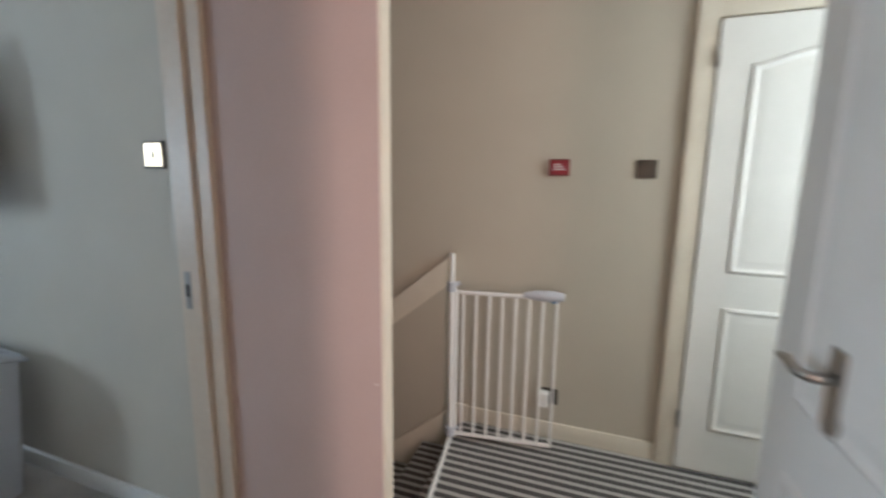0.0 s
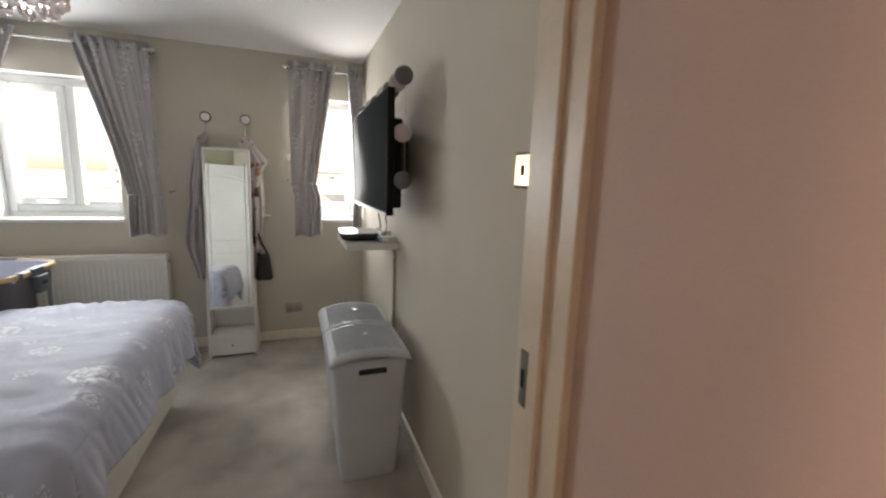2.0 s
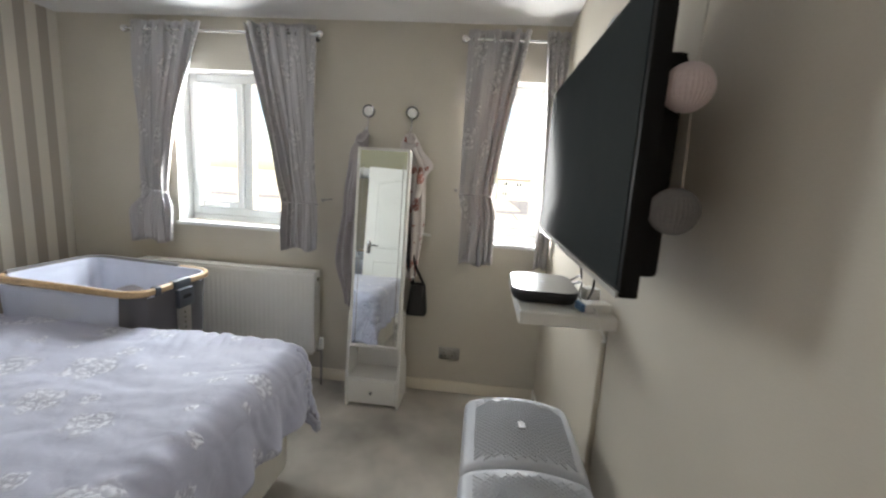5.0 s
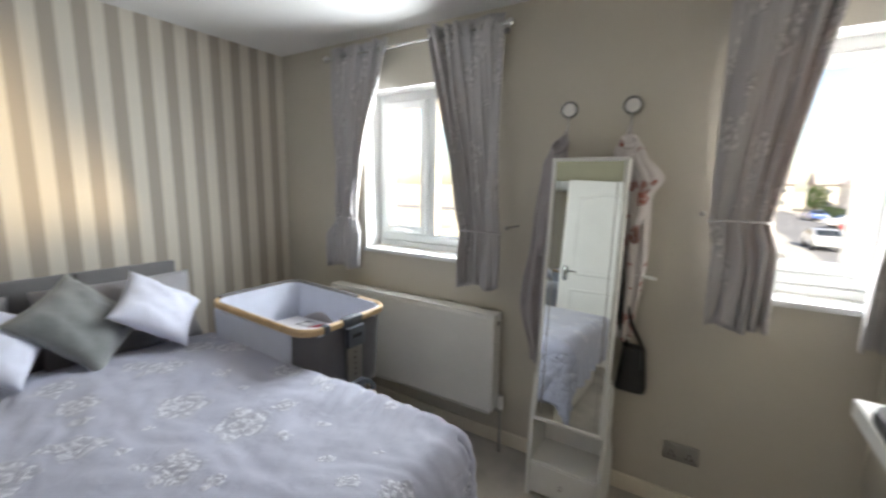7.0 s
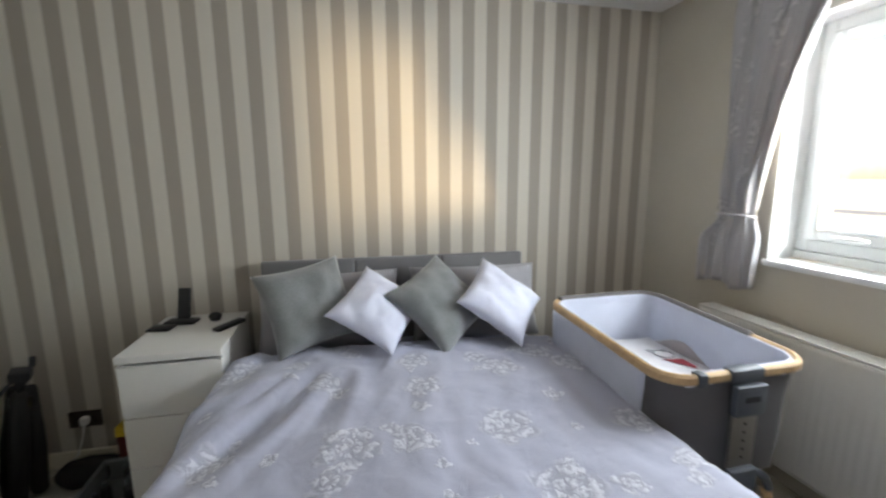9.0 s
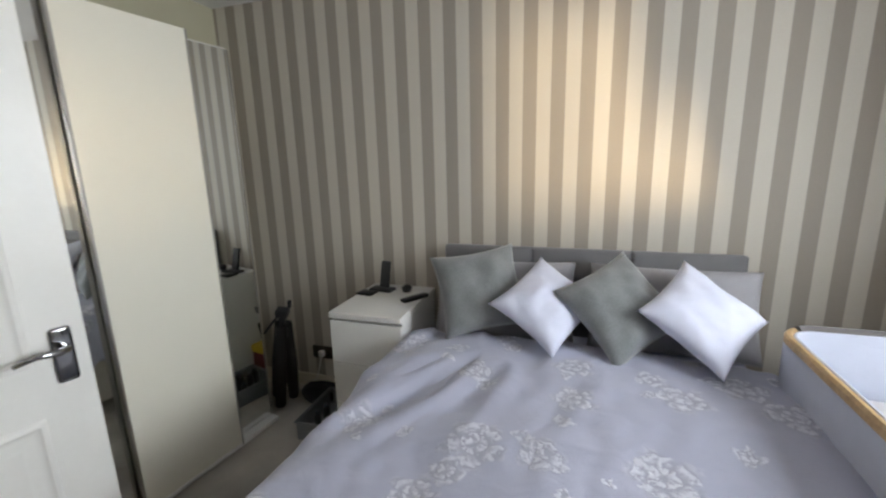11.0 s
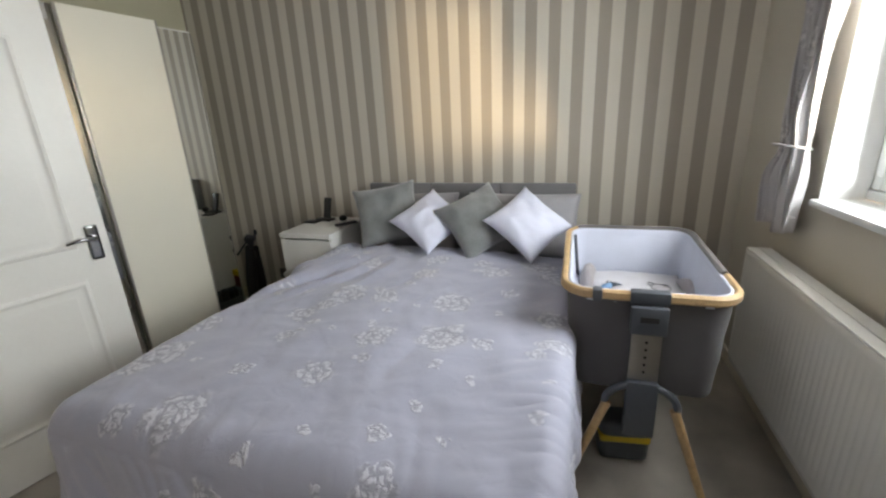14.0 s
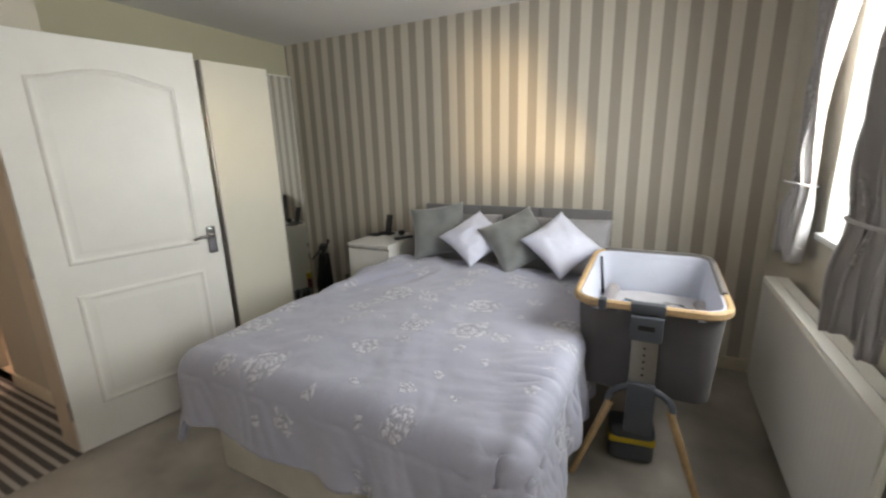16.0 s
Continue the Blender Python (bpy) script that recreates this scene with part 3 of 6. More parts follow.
def curtain(label, top, tie, bottom, tie_z, bottom_z, pleats, inner_is_high, seed, out=0.0):
    """A lined eyelet curtain, gathered by a tieback at tie_z. Each of top, tie, bottom: (low y, high y)."""
    t = thing("curtain", label, "curtain", group="curtains")
    top_z = 2.375
    rnd = random.Random(seed)
    ph = rnd.random() * 6

    def width(z):
        if z > tie_z:
            k = (z - tie_z) / (top_z - tie_z)
            inner, outer = k ** 1.15, k ** 0.8
            lo = tie[0] + (top[0] - tie[0]) * (outer if inner_is_high else inner)
            hi = tie[1] + (top[1] - tie[1]) * (inner if inner_is_high else outer)
        else:
            k = min(1, (tie_z - z) / 0.12)
            k = k * k * (3 - 2 * k)
            lo, hi = tie[0] + (bottom[0] - tie[0]) * k, tie[1] + (bottom[1] - tie[1]) * k
        return lo, hi

    def f(u, v):
        z = top_z + (bottom_z - top_z) * v
        lo, hi = width(z)
        near_tie = math.exp(-((z - tie_z) / 0.09) ** 2)
        w = hi - lo
        # the outer half hangs flatter than the gathered inner half
        q = u if inner_is_high else 1 - u
        uu = u + 0.02 * math.sin(7 * u + 3 * v + ph)
        amp = (0.004 + 0.030 * min(1, max(0.0, q - 0.18) * 1.5) ** 1.3) * (1 - 0.4 * near_tie) * (0.8 + 0.35 * math.sin(5 * u + ph))
        x = 0.082 + amp * math.sin(uu * pleats * math.tau + ph + 0.5 * math.sin(4 * v + ph)) + 0.012 * math.sin(17 * u + 9 * v)
        x += out * min(1.0, (top_z - z) / (top_z - tie_z)) ** 0.8 - 0.012 * near_tie
        y = lo + w * uu + 0.006 * math.sin(uu * pleats * math.tau * 2 + ph)
        zz = z - 0.012 * math.sin(u * 9 + ph) * v
        return Vector((max(x, 0.012), y, zz))

    bm = bmesh.new()
    sheet(bm, f, 84, 46, cloth=(0.72, 1.4))
    solid(part("drape", bm, CURTAIN, t, smooth="all"), 0.004)
    # eyelets on the pole
    for k in range(pleats):
        u = (k + 0.5) / pleats
        y = top[0] + (top[1] - top[0]) * u
        bm = bmesh.new()
        ring = [Vector((0.08 + 0.026 * math.cos(a * math.tau / 14), y + 0.008 * math.sin(a * math.tau / 14 + k), 2.32 + 0.026 * math.sin(a * math.tau / 14))) for a in range(14)]
        tube(bm, ring, 0.0055, 6, closed=True)
        part("eyelet", bm, CHROME, t, smooth="all")
    # tieback rope from a wall hook round the cloth
    hook_y = (tie[0] - 0.03) if inner_is_high else (tie[1] + 0.03)
    pts = []
    cy, ry = (tie[0] + tie[1]) / 2, (tie[1] - tie[0]) / 2 + 0.006
    for a in range(20):
        an = a * math.tau / 20
        pts.append((max(0.02, 0.075 + out + 0.058 * math.cos(an)), cy + ry * math.sin(an), tie_z + 0.01 * math.cos(an)))
    bm = bmesh.new()
    tube(bm, pts, 0.005, 8, closed=True)
    part("tieback", bm, CURTAIN, t, smooth="all")
    bm = bmesh.new()
    cyl(bm, (0.0, hook_y, tie_z + 0.03), (0.045 + out, hook_y, tie_z + 0.03), 0.006, segs=10)
    ball(bm, (0.05 + out, hook_y, tie_z + 0.03), 0.012, u=12, v=8)
    part("hook", bm, STEEL, t, "small metal holdback hook", smooth=True)
    return t


curtain("grey rose-patterned eyelet curtain tied back beside the crib window", (0.60, 1.08), (0.62, 0.79), (0.53, 0.83), 1.28, 0.94, 6, True, 3)
curtain("grey rose-patterned eyelet curtain tied back beside the mirror", (1.37, 1.83), (1.678, 1.90), (1.675, 1.91), 1.275, 0.98, 7, False, 8, 0.105)
curtain("grey rose-patterned eyelet curtain tied back at the street window", (2.79, 3.16), (2.80, 3.00), (2.82, 3.03), 1.39, 0.95, 6, True, 12)
curtain("narrow grey curtain squeezed against the television wall", (3.25, 3.385), (3.315, 3.385), (3.30, 3.385), 1.33, 0.96, 4, False, 21)


def curtain_pole(label, y0, y1, ends):
    t = thing("curtain_pole", label, "curtain pole", group="curtain poles")
    bm = bmesh.new()
    cyl(bm, (0.08, y0, 2.32), (0.08, y1, 2.32), 0.009, segs=14)
    part("pole", bm, CHROME, t, smooth=True)
    for y, s in ends:
        bm = bmesh.new()
        ball(bm, (0.08, y + s * 0.02, 2.32), 0.024, u=16, v=10)
        cyl(bm, (0.08, y - s * 0.01, 2.32), (0.08, y + s * 0.006, 2.32), 0.014, segs=14)
        part("finial", bm, CHROME, t, smooth=True)
        bm = bmesh.new()
        cyl(bm, (0.0, y - s * 0.03, 2.32), (0.07, y - s * 0.03, 2.32), 0.006, segs=10)
        cyl(bm, (0.0, y - s * 0.03, 2.32), (0.008, y - s * 0.03, 2.32), 0.022, segs=16)
        part("bracket", bm, CHROME, t, smooth=True)


curtain_pole("chrome curtain pole with ball finials over the crib window", 0.58, 1.85, ((0.58, -1), (1.85, 1)))
curtain_pole("chrome curtain pole running to the television wall", 2.79, 3.398, ((2.79, -1),))

# ---- radiator ----
RY0, RY1, RZ0, RZ1 = 0.60, 1.87, 0.235, 0.82
t = thing("radiator", "white double-panel radiator under the window", "radiator")
bm = bmesh.new()


def fluted(u, v):
    y, z = RY0 + 0.012 + (RY1 - RY0 - 0.024) * u, RZ0 + (RZ1 - 0.012 - RZ0) * v
    edge = min(1, max(0, (0.5 - abs(v - 0.5)) * 9 - 0.6)) * min(1, max(0, (0.5 - abs(u - 0.5)) * 30 - 0.5))
    return Vector((0.1265 + 0.0010 * edge * math.sin(u * 36 * math.tau), y, z))


sheet(bm, fluted, 216, 24)
solid(part("front_panel", bm, WHITE, t, smooth="all"), 0.006)
part("back_panel", boxes(((0.035, RY0 + 0.012, RZ0), (0.045, RY1 - 0.012, RZ1 - 0.012)), bevel=0.003), WHITE, t)
for y in (RY0, RY1 - 0.012):
    part("side_panel", boxes(((0.032, y, RZ0 + 0.02), (0.132, y + 0.012, RZ1)), bevel=0.003), WHITE, t)
bm = bmesh.new()
box(bm, (0.033, RY0 + 0.013, RZ1 - 0.010), (0.082, RY1 - 0.013, RZ1 - 0.002), 0.002)
box(bm, (0.086, RY0 + 0.013, RZ1 - 0.010), (0.131, RY1 - 0.013, RZ1), 0.002)
part("top_cover", bm, WHITE, t)
bm = bmesh.new()
cyl(bm, (0.085, RY1 + 0.035, 0.27), (0.085, RY1 + 0.035, 0.345), 0.018, 0.015, segs=16)
part("valve_head", bm, PLASTIC, t, "white radiator valve head", smooth=True)
bm = bmesh.new()
cyl(bm, (0.085, RY1 - 0.001, RZ1 - 0.055), (0.085, RY1 + 0.010, RZ1 - 0.055), 0.013, segs=14)
part("air_vent", bm, STEEL, t, "small metal bleed valve", smooth=True)
bm = bmesh.new()
cyl(bm, (0.085, RY1 - 0.01, 0.255), (0.085, RY1 + 0.045, 0.255), 0.01, segs=12)
cyl(bm, (0.085, RY1 + 0.035, -0.01), (0.085, RY1 + 0.035, 0.27), 0.008, segs=12)
part("pipe", bm, STEEL, t, smooth=True)
for y in (RY0 + 0.2, RY1 - 0.2):
    part("wall_bracket", boxes(((0.0, y - 0.02, RZ0 + 0.05), (0.036, y + 0.02, RZ1 - 0.05))), WHITE, t)

# ---- bed ----
BX0, BX1, BY1, BTOP = 0.90, 2.34, 2.075, 0.625
BED = pose(1.62, 0.062, 0, 0, 0, -1.3) @ pose(-1.62, -0.05, 0)
t = thing("bed", "double divan bed with a cream base and a grey headboard", "bed", BED)
part("divan_base", boxes(((BX0 + 0.03, 0.09, 0.05), (BX1 - 0.03, BY1 - 0.01, 0.36)), bevel=0.02, segs=2), DIVAN, t, "cream fabric divan base", smooth=True)
part("mattress", boxes(((BX0, 0.09, 0.361), (BX1, BY1, 0.60)), bevel=0.06, segs=4), WHITE_CLOTH, t, smooth=True)
hb = part("headboard", boxes(((0.897, 0.012, 0.25), (2.331, 0.045, 1.035)), bevel=0.008), HEADB, t, "grey upholstered headboard")
for k in range(3):
    w = (2.331 - 0.897) / 3
    part("padded_panel", boxes(((0.897 + k * w + 0.002, 0.045, 0.5), (0.897 + (k + 1) * w - 0.002, 0.078, 1.04)), bevel=0.014, segs=3), HEADB, hb, smooth=True)
for x in (BX0 + 0.12, BX1 - 0.12):
    for y in (0.3, BY1 - 0.1):
        bm = bmesh.new()
        cyl(bm, (x, y, 0.0), (x, y, 0.06), 0.022, segs=14)
        part("castor", bm, BLACK, t, smooth=True)


def duvet():
    x0, x1, y1, top, r = BX0 + 0.01, BX1 - 0.01, BY1 - 0.01, BTOP + 0.02, 0.075
    over_l, over_r, over_f = 0.43, 0.37, 0.33
    ys = 0.42

    def f(u, v):
        x = (x0 - over_l) + (x1 - x0 + over_l + over_r) * u
        y = ys + (y1 + over_f - ys) * v
        ox = x - x0 if x < x0 else (x - x1 if x > x1 else 0)
        oy = y - y1 if y > y1 else 0
        px, py = min(max(x, x0), x1), min(y, y1)
        d = math.hypot(ox, oy)
        n1 = noise.noise(Vector((x * 2.2, y * 2.2, 1.3)))
        n2 = noise.noise(Vector((x * 7, y * 4, 5.1)))
        n3 = noise.noise(Vector((x * 15 + 3 * n1, y * 9, 9.7)))
        # long creases running from the pillows
        crease = math.exp(-((y - 0.8) / 0.46) ** 2) * max(0.0, (x - 1.45) / 0.9)
        c = crease * (0.062 * (0.75 - 1.7 * abs(noise.noise(Vector((x * 5.5 - y * 2.6, y * 2.0 + x * 1.2, 3.3))))) + 0.012 * (0.6 - 2 * abs(noise.noise(Vector((x * 13 - y * 6, y * 3.5, 6.6))))))
        z = top + 0.016 * n1 + 0.010 * n2 + 0.005 * n3 + c + 0.012 * math.sin(math.pi * min(1, max(0, (x - x0) / (x1 - x0))))
        # short wrinkles pulled along the crib side and the foot
        side = max(0.0, 1 - max(0.0, x - x0) / 0.22) * min(1, max(0.0, (y - 1.15) / 0.4))
        foot = max(0.0, 1 - max(0.0, y1 - y) / 0.16) * 0.5
        w1 = 1 - abs(noise.noise(Vector((x * 5 + y * 3, y * 19 - x * 7, 2.2)))) * 2
        w2 = 1 - abs(noise.noise(Vector((x * 17 + y * 5, y * 4, 7.2)))) * 2
        z += 0.011 * side * w1 + 0.009 * foot * w2 + 0.004 * (1 - 2 * abs(noise.noise(Vector((x * 4 + y * 2, y * 9 - x * 3, 4.4)))))
        if d > 1e-6:
            dx, dy = ox / d, oy / d
            arc = r * math.pi / 2
            # hanging cloth with soft flutes
            if d < arc:
                h, drop = r * math.sin(d / r), r * (1 - math.cos(d / r))
            else:
                e = d - arc
                run = (py if abs(ox) > abs(oy) else px) * 1.0 + (0.5 if ox > 0 else 0)
                flute = math.sin(run * 21 + 2.5 * math.sin(run * 5)) * 0.018 * min(1, e / 0.2)
                h, drop = r + (0.10 + 0.32 * min(abs(ox), abs(oy))) * e + flute + 0.012 * (side * w1 + foot * w2), r + 0.965 * e
            px, py = px + dx * h, py + dy * h
            z -= drop
            if ox < 0:
                px += min(0.042, 0.25 * d)
        return Vector((px, py, z))

    bm = bmesh.new()
    sheet(bm, f, 210, 210, cloth=(x1 - x0 + over_l + over_r, y1 + over_f - ys))
    t = thing("duvet", "pale grey duvet woven with roses, creased and hanging over the bed", "duvet", BED)
    solid(part("cover", bm, DUVET, t, smooth="all"), 0.022, 1.0)
    bm = bmesh.new()
    edge = [f(0, k / 60) for k in range(61)] + [f(k / 60, 1) for k in range(1, 61)] + [f(1, 1 - k / 60) for k in range(1, 61)]
    tube(bm, edge, 0.009, 8)
    part("hem", bm, DUVET, t, "thick sewn hem", smooth="all")
    return t


duvet()


def cushion(name, label, material, size, thick, m, seed, category="cushion", group="cushions on the bed", pinch=0.10, sag=0.0):
    """A stuffed square with drawn-out corners."""
    sx, sy = size
    rnd = random.Random(seed)
    off = rnd.random() * 20
    bm = bmesh.new()
    n = 26

    def side(s):
        def f(u, v):
            a, b = 2 * u - 1, 2 * v - 1
            body = max(0.0, (1 - abs(a) ** 2.6) * (1 - abs(b) ** 2.6)) ** 0.55
            x = sx / 2 * a * (1 - pinch * (1 - b * b) * abs(a) ** 1.5)
            y = sy / 2 * b * (1 - pinch * (1 - a * a) * abs(b) ** 1.5)
            w = noise.noise(Vector((a * 2.2 + off, b * 2.2, s))) * 0.02 + (0.5 - abs(noise.noise(Vector((a * 4 + b * 2 + off, b * 3 - a * 2, s))))) * 0.009
            return Vector((x, y - sag * (1 - a * a) * (b + 1) * 0.5, s * (thick / 2 * body) + w * body))
        return f

    sheet(bm, side(1), n, n)
    sheet(bm, side(-1), n, n)
    bmesh.ops.remove_doubles(bm, verts=bm.verts, dist=0.0015)
    ob = mesh(name, bm, material, smooth="all")
    ob.matrix_world = m
    return tagged(ob, label, category, group)


# sleeping pillows against the headboard
for x, r in ((1.98, 2), (1.22, -3)):
    cushion("pillow", "grey cotton pillow lying against the headboard", PILLOW_CLOTH, (0.70, 0.40), 0.15, pose(x, 0.225, 0.80, 108, 0, r), int(x * 10), "pillow", "pillows", 0.05)
cushion("cushion", "large grey velvet cushion leaning on the headboard", VELVET, (0.42, 0.41), 0.15, pose(2.07, 0.346, 0.88, 58.2, -7.0, -155.1), 1)
cushion("cushion", "white cotton cushion standing on its corner", WHITE_CLOTH, (0.385, 0.355), 0.13, pose(1.755, 0.405, 0.857, 32.2, -24.2, -125.9), 2)
cushion("cushion", "grey velvet cushion standing on its corner", VELVET, (0.415, 0.41), 0.14, pose(1.448, 0.39, 0.86, 43.6, -19.3, -140.0), 3)
cushion("cushion", "white cotton cushion leaning on its corner", WHITE_CLOTH, (0.365, 0.375), 0.13, pose(1.152, 0.443, 0.864, 38.2, -25.2, -129.6), 4)

# ---- nightstand ----
NX0, NX1, NY0, NY1, NZ = 2.415, 2.80, 0.02, 0.53, 0.77
t = thing("nightstand", "white laminate three-drawer bedside chest", "chest of drawers")
part("top", boxes(((NX0 - 0.003, NY0, NZ - 0.03), (NX1 + 0.003, NY1 + 0.006, NZ)), bevel=0.002), LAMINATE, t)
for x in (NX0, NX1 - 0.018):
    part("side_panel", boxes(((x, NY0 + 0.002, 0.0), (x + 0.018, NY1 - 0.02, NZ - 0.031)), bevel=0.0015), LAMINATE, t)
part("back_panel", boxes(((NX0 + 0.019, NY0 + 0.003, 0.03), (NX1 - 0.019, NY0 + 0.012, NZ - 0.031))), LAMINATE, t)
part("plinth", boxes(((NX0 + 0.02, NY1 - 0.06, 0.0), (NX1 - 0.02, NY1 - 0.045, 0.05))), LAMINATE, t)
for k in range(3):
    z1 = NZ - 0.044 - k * 0.228
    z0 = z1 - 0.2235
    part("drawer", boxes(((NX0 - 0.001, NY1 - 0.018, z0), (NX1 + 0.001, NY1, z1)), ((NX0 + 0.024, NY1 - 0.40, z0 + 0.03), (NX1 - 0.024, NY1 - 0.018, z1 - 0.04)), bevel=0.002), LAMINATE, t)


def phone_dock():
    t = thing("phone_dock", "black cordless handset standing in its charging dock", "phone", pose(2.69, 0.135, NZ, 0, 0, -8))
    part("dock", boxes(((-0.07, -0.03, 0.0), (0.07, 0.045, 0.016)), bevel=0.006, segs=2), BLACK, t, smooth=True)
    ob = part("handset", boxes(((-0.03, -0.009, 0.0), (0.03, 0.009, 0.155)), bevel=0.007, segs=2), BLACK, t, smooth=True)
    ob.matrix_local = pose(0.0, -0.012, 0.012, 14, 0, 0)
    part("charging_pad", boxes(((0.0, 0.05, 0.0), (0.10, 0.13, 0.012)), bevel=0.005, segs=2), GLOSS_BLACK, t, smooth=True)


phone_dock()
t = thing("small_speaker", "small round black gadget on the bedside chest", "gadget", pose(2.545, 0.13, NZ))
bm = bmesh.new()
ball(bm, (0, 0, 0.02), 0.03, 1, 1, 0.7)
part("body", bm, BLACK, t, smooth=True)
bm = bmesh.new()
cyl(bm, (0, 0, 0.0), (0, 0, 0.008), 0.024)
part("base", bm, BLACK, t, smooth=True)
t = thing("remote_control", "black remote control lying on the bedside chest", "remote control", pose(2.45, 0.25, NZ, 0, 0, 58))
part("casing", boxes(((-0.08, -0.022, 0), (0.08, 0.022, 0.018)), bevel=0.006, segs=2), BLACK, t, smooth=True)
for k in range(6):
    part("button", boxes(((-0.06 + k * 0.022, -0.006, 0.017), (-0.048 + k * 0.022, 0.006, 0.0205)), bevel=0.001), CRIB_FRAME, t)

# ---- bedside crib ----


def rounded_path(x0, x1, y0, y1, r, n=8):
    pts = []
    for cx, cy, a0 in ((x1 - r, y1 - r, 0), (x0 + r, y1 - r, 90), (x0 + r, y0 + r, 180), (x1 - r, y0 + r, 270)):
        for k in range(n + 1):
            a = radians(a0 + 90 * k / n)
            pts.append(Vector((cx + r * math.cos(a), cy + r * math.sin(a), 0)))
    out = []
    for i, p in enumerate(pts):
        q = pts[(i + 1) % len(pts)]
        steps = max(1, int((q - p).length / 0.06))
        out += [p.lerp(q, k / steps) for k in range(steps)]
    return out


def band(bm, path, zf, h, thick, out=0.0, closed=True):
    """A flat band on edge along a path."""
    n = len(path)
    rings = []
    for i, p in enumerate(path):
        d = path[(i + 1) % n] - path[i - 1] if closed else path[min(i + 1, n - 1)] - path[max(i - 1, 0)]
        nrm = Vector((d.y, -d.x, 0)).normalized()
        a, b = p + nrm * (out - thick / 2), p + nrm * (out + thick / 2)
        z = zf(p.y)
        e = thick * 0.3
        prof = ((a, z - h / 2 + e), (a.lerp(b, 0.3), z - h / 2), (a.lerp(b, 0.7), z - h / 2), (b, z - h / 2 + e), (b, z + h / 2 - e), (a.lerp(b, 0.7), z + h / 2), (a.lerp(b, 0.3), z + h / 2), (a, z + h / 2 - e))
        rings.append([bm.verts.new((v.x, v.y, zz)) for v, zz in prof])
    if not closed:
        bm.faces.new(rings[0])
        bm.faces.new(rings[-1][::-1])
    for i in range(n if closed else n - 1):
        r0, r1 = rings[i], rings[(i + 1) % n]
        for k in range(8):
            bm.faces.new((r0[k], r0[(k + 1) % 8], r1[(k + 1) % 8], r1[k]))


CX0, CX1, CY0, CY1 = 0.345, 0.925, 0.50, 1.30
path = rounded_path(CX0, CX1, CY0, CY1, 0.10)


def rim_z(y):
    return 0.855 - 0.03 * (y - CY0) / (CY1 - CY0)


def tub(inset, z_top, z_bot, taper):
    """The side of the tub as a closed wall, with soft sag."""
    bm = bmesh.new()
    n = len(path)
    c = Vector(((CX0 + CX1) / 2, (CY0 + CY1) / 2, 0))
    rings = []
    for j in range(9):
        k = j / 8
        ring = []
        for i, p in enumerate(path):
            d = path[(i + 1) % n] - path[i - 1]
            nrm = Vector((d.y, -d.x, 0)).normalized()
            q = p - nrm * (inset + taper * k) + nrm * 0.006 * noise.noise(Vector((p.x * 9, p.y * 9, k * 3)))
            ring.append(bm.verts.new((q.x, q.y, rim_z(p.y) - 0.02 + (z_top - 0.83) + (z_bot - z_top) * k)))
        rings.append(ring)
    for j in range(8):
        for i in range(n):
            bm.faces.new((rings[j][i], rings[j][(i + 1) % n], rings[j + 1][(i + 1) % n], rings[j + 1][i]))
    bm.faces.new(rings[-1])
    return bm


t = thing("bedside_crib", "grey and white bedside crib with a pale wooden rim and legs", "crib")
part("outer_cover", tub(0.012, 0.83, 0.45, 0.02), CRIB_GREY, t, "charcoal fabric cover", smooth=True)
part("liner", tub(0.026, 0.835, 0.52, 0.03), CRIB_MESH, t, "white fabric liner", smooth=True)
bm = bmesh.new()
band(bm, path, rim_z, 0.036, 0.026)
part("rim", bm, OAK, t, "pale bent-wood rim", smooth=True)
bm = bmesh.new()
tube(bm, [(CX1 - 0.034, CY0 + 0.085, 0.845), (CX1 - 0.045, CY0 + 0.09, 0.74), (CX1 - 0.060, CY0 + 0.10, 0.60)], 0.008, 8)
part("zip", bm, CRIB_FRAME, t, "dark zip down the inside corner", smooth="all")
# fabric folded over the rim along the window side and round the head end
wrapped = [p for p in path if (p.x < CX0 + 0.02 and p.y < CY1 - 0.17) or (p.y < CY0 + 0.09 and p.x < CX1 - 0.03)]
bm = bmesh.new()
band(bm, wrapped, lambda y: rim_z(y) + 0.007, 0.040, 0.030, out=-0.008, closed=False)
part("rim_cover", bm, CRIB_TAUPE, t, "taupe fabric folded over the rim", smooth=True)
bm = bmesh.new()
band(bm, path, lambda y: rim_z(y) - 0.012, 0.05, 0.012, out=-0.020)
part("liner_edge", bm, CRIB_MESH, t, "white bound edge of the liner", smooth=True)
# white mesh window on the side by the bed
bm = bmesh.new()
sheet(bm, lambda u, v: Vector((CX1 - 0.006 - 0.018 * v + 0.004 * math.sin(9 * u + 4 * v), 0.54 + (0.655 - 0.05 * v) * u, 0.825 - 0.36 * v)), 18, 12)
solid(part("mesh_side", bm, CRIB_MESH, t, "white mesh side panel", smooth="all"), 0.003)
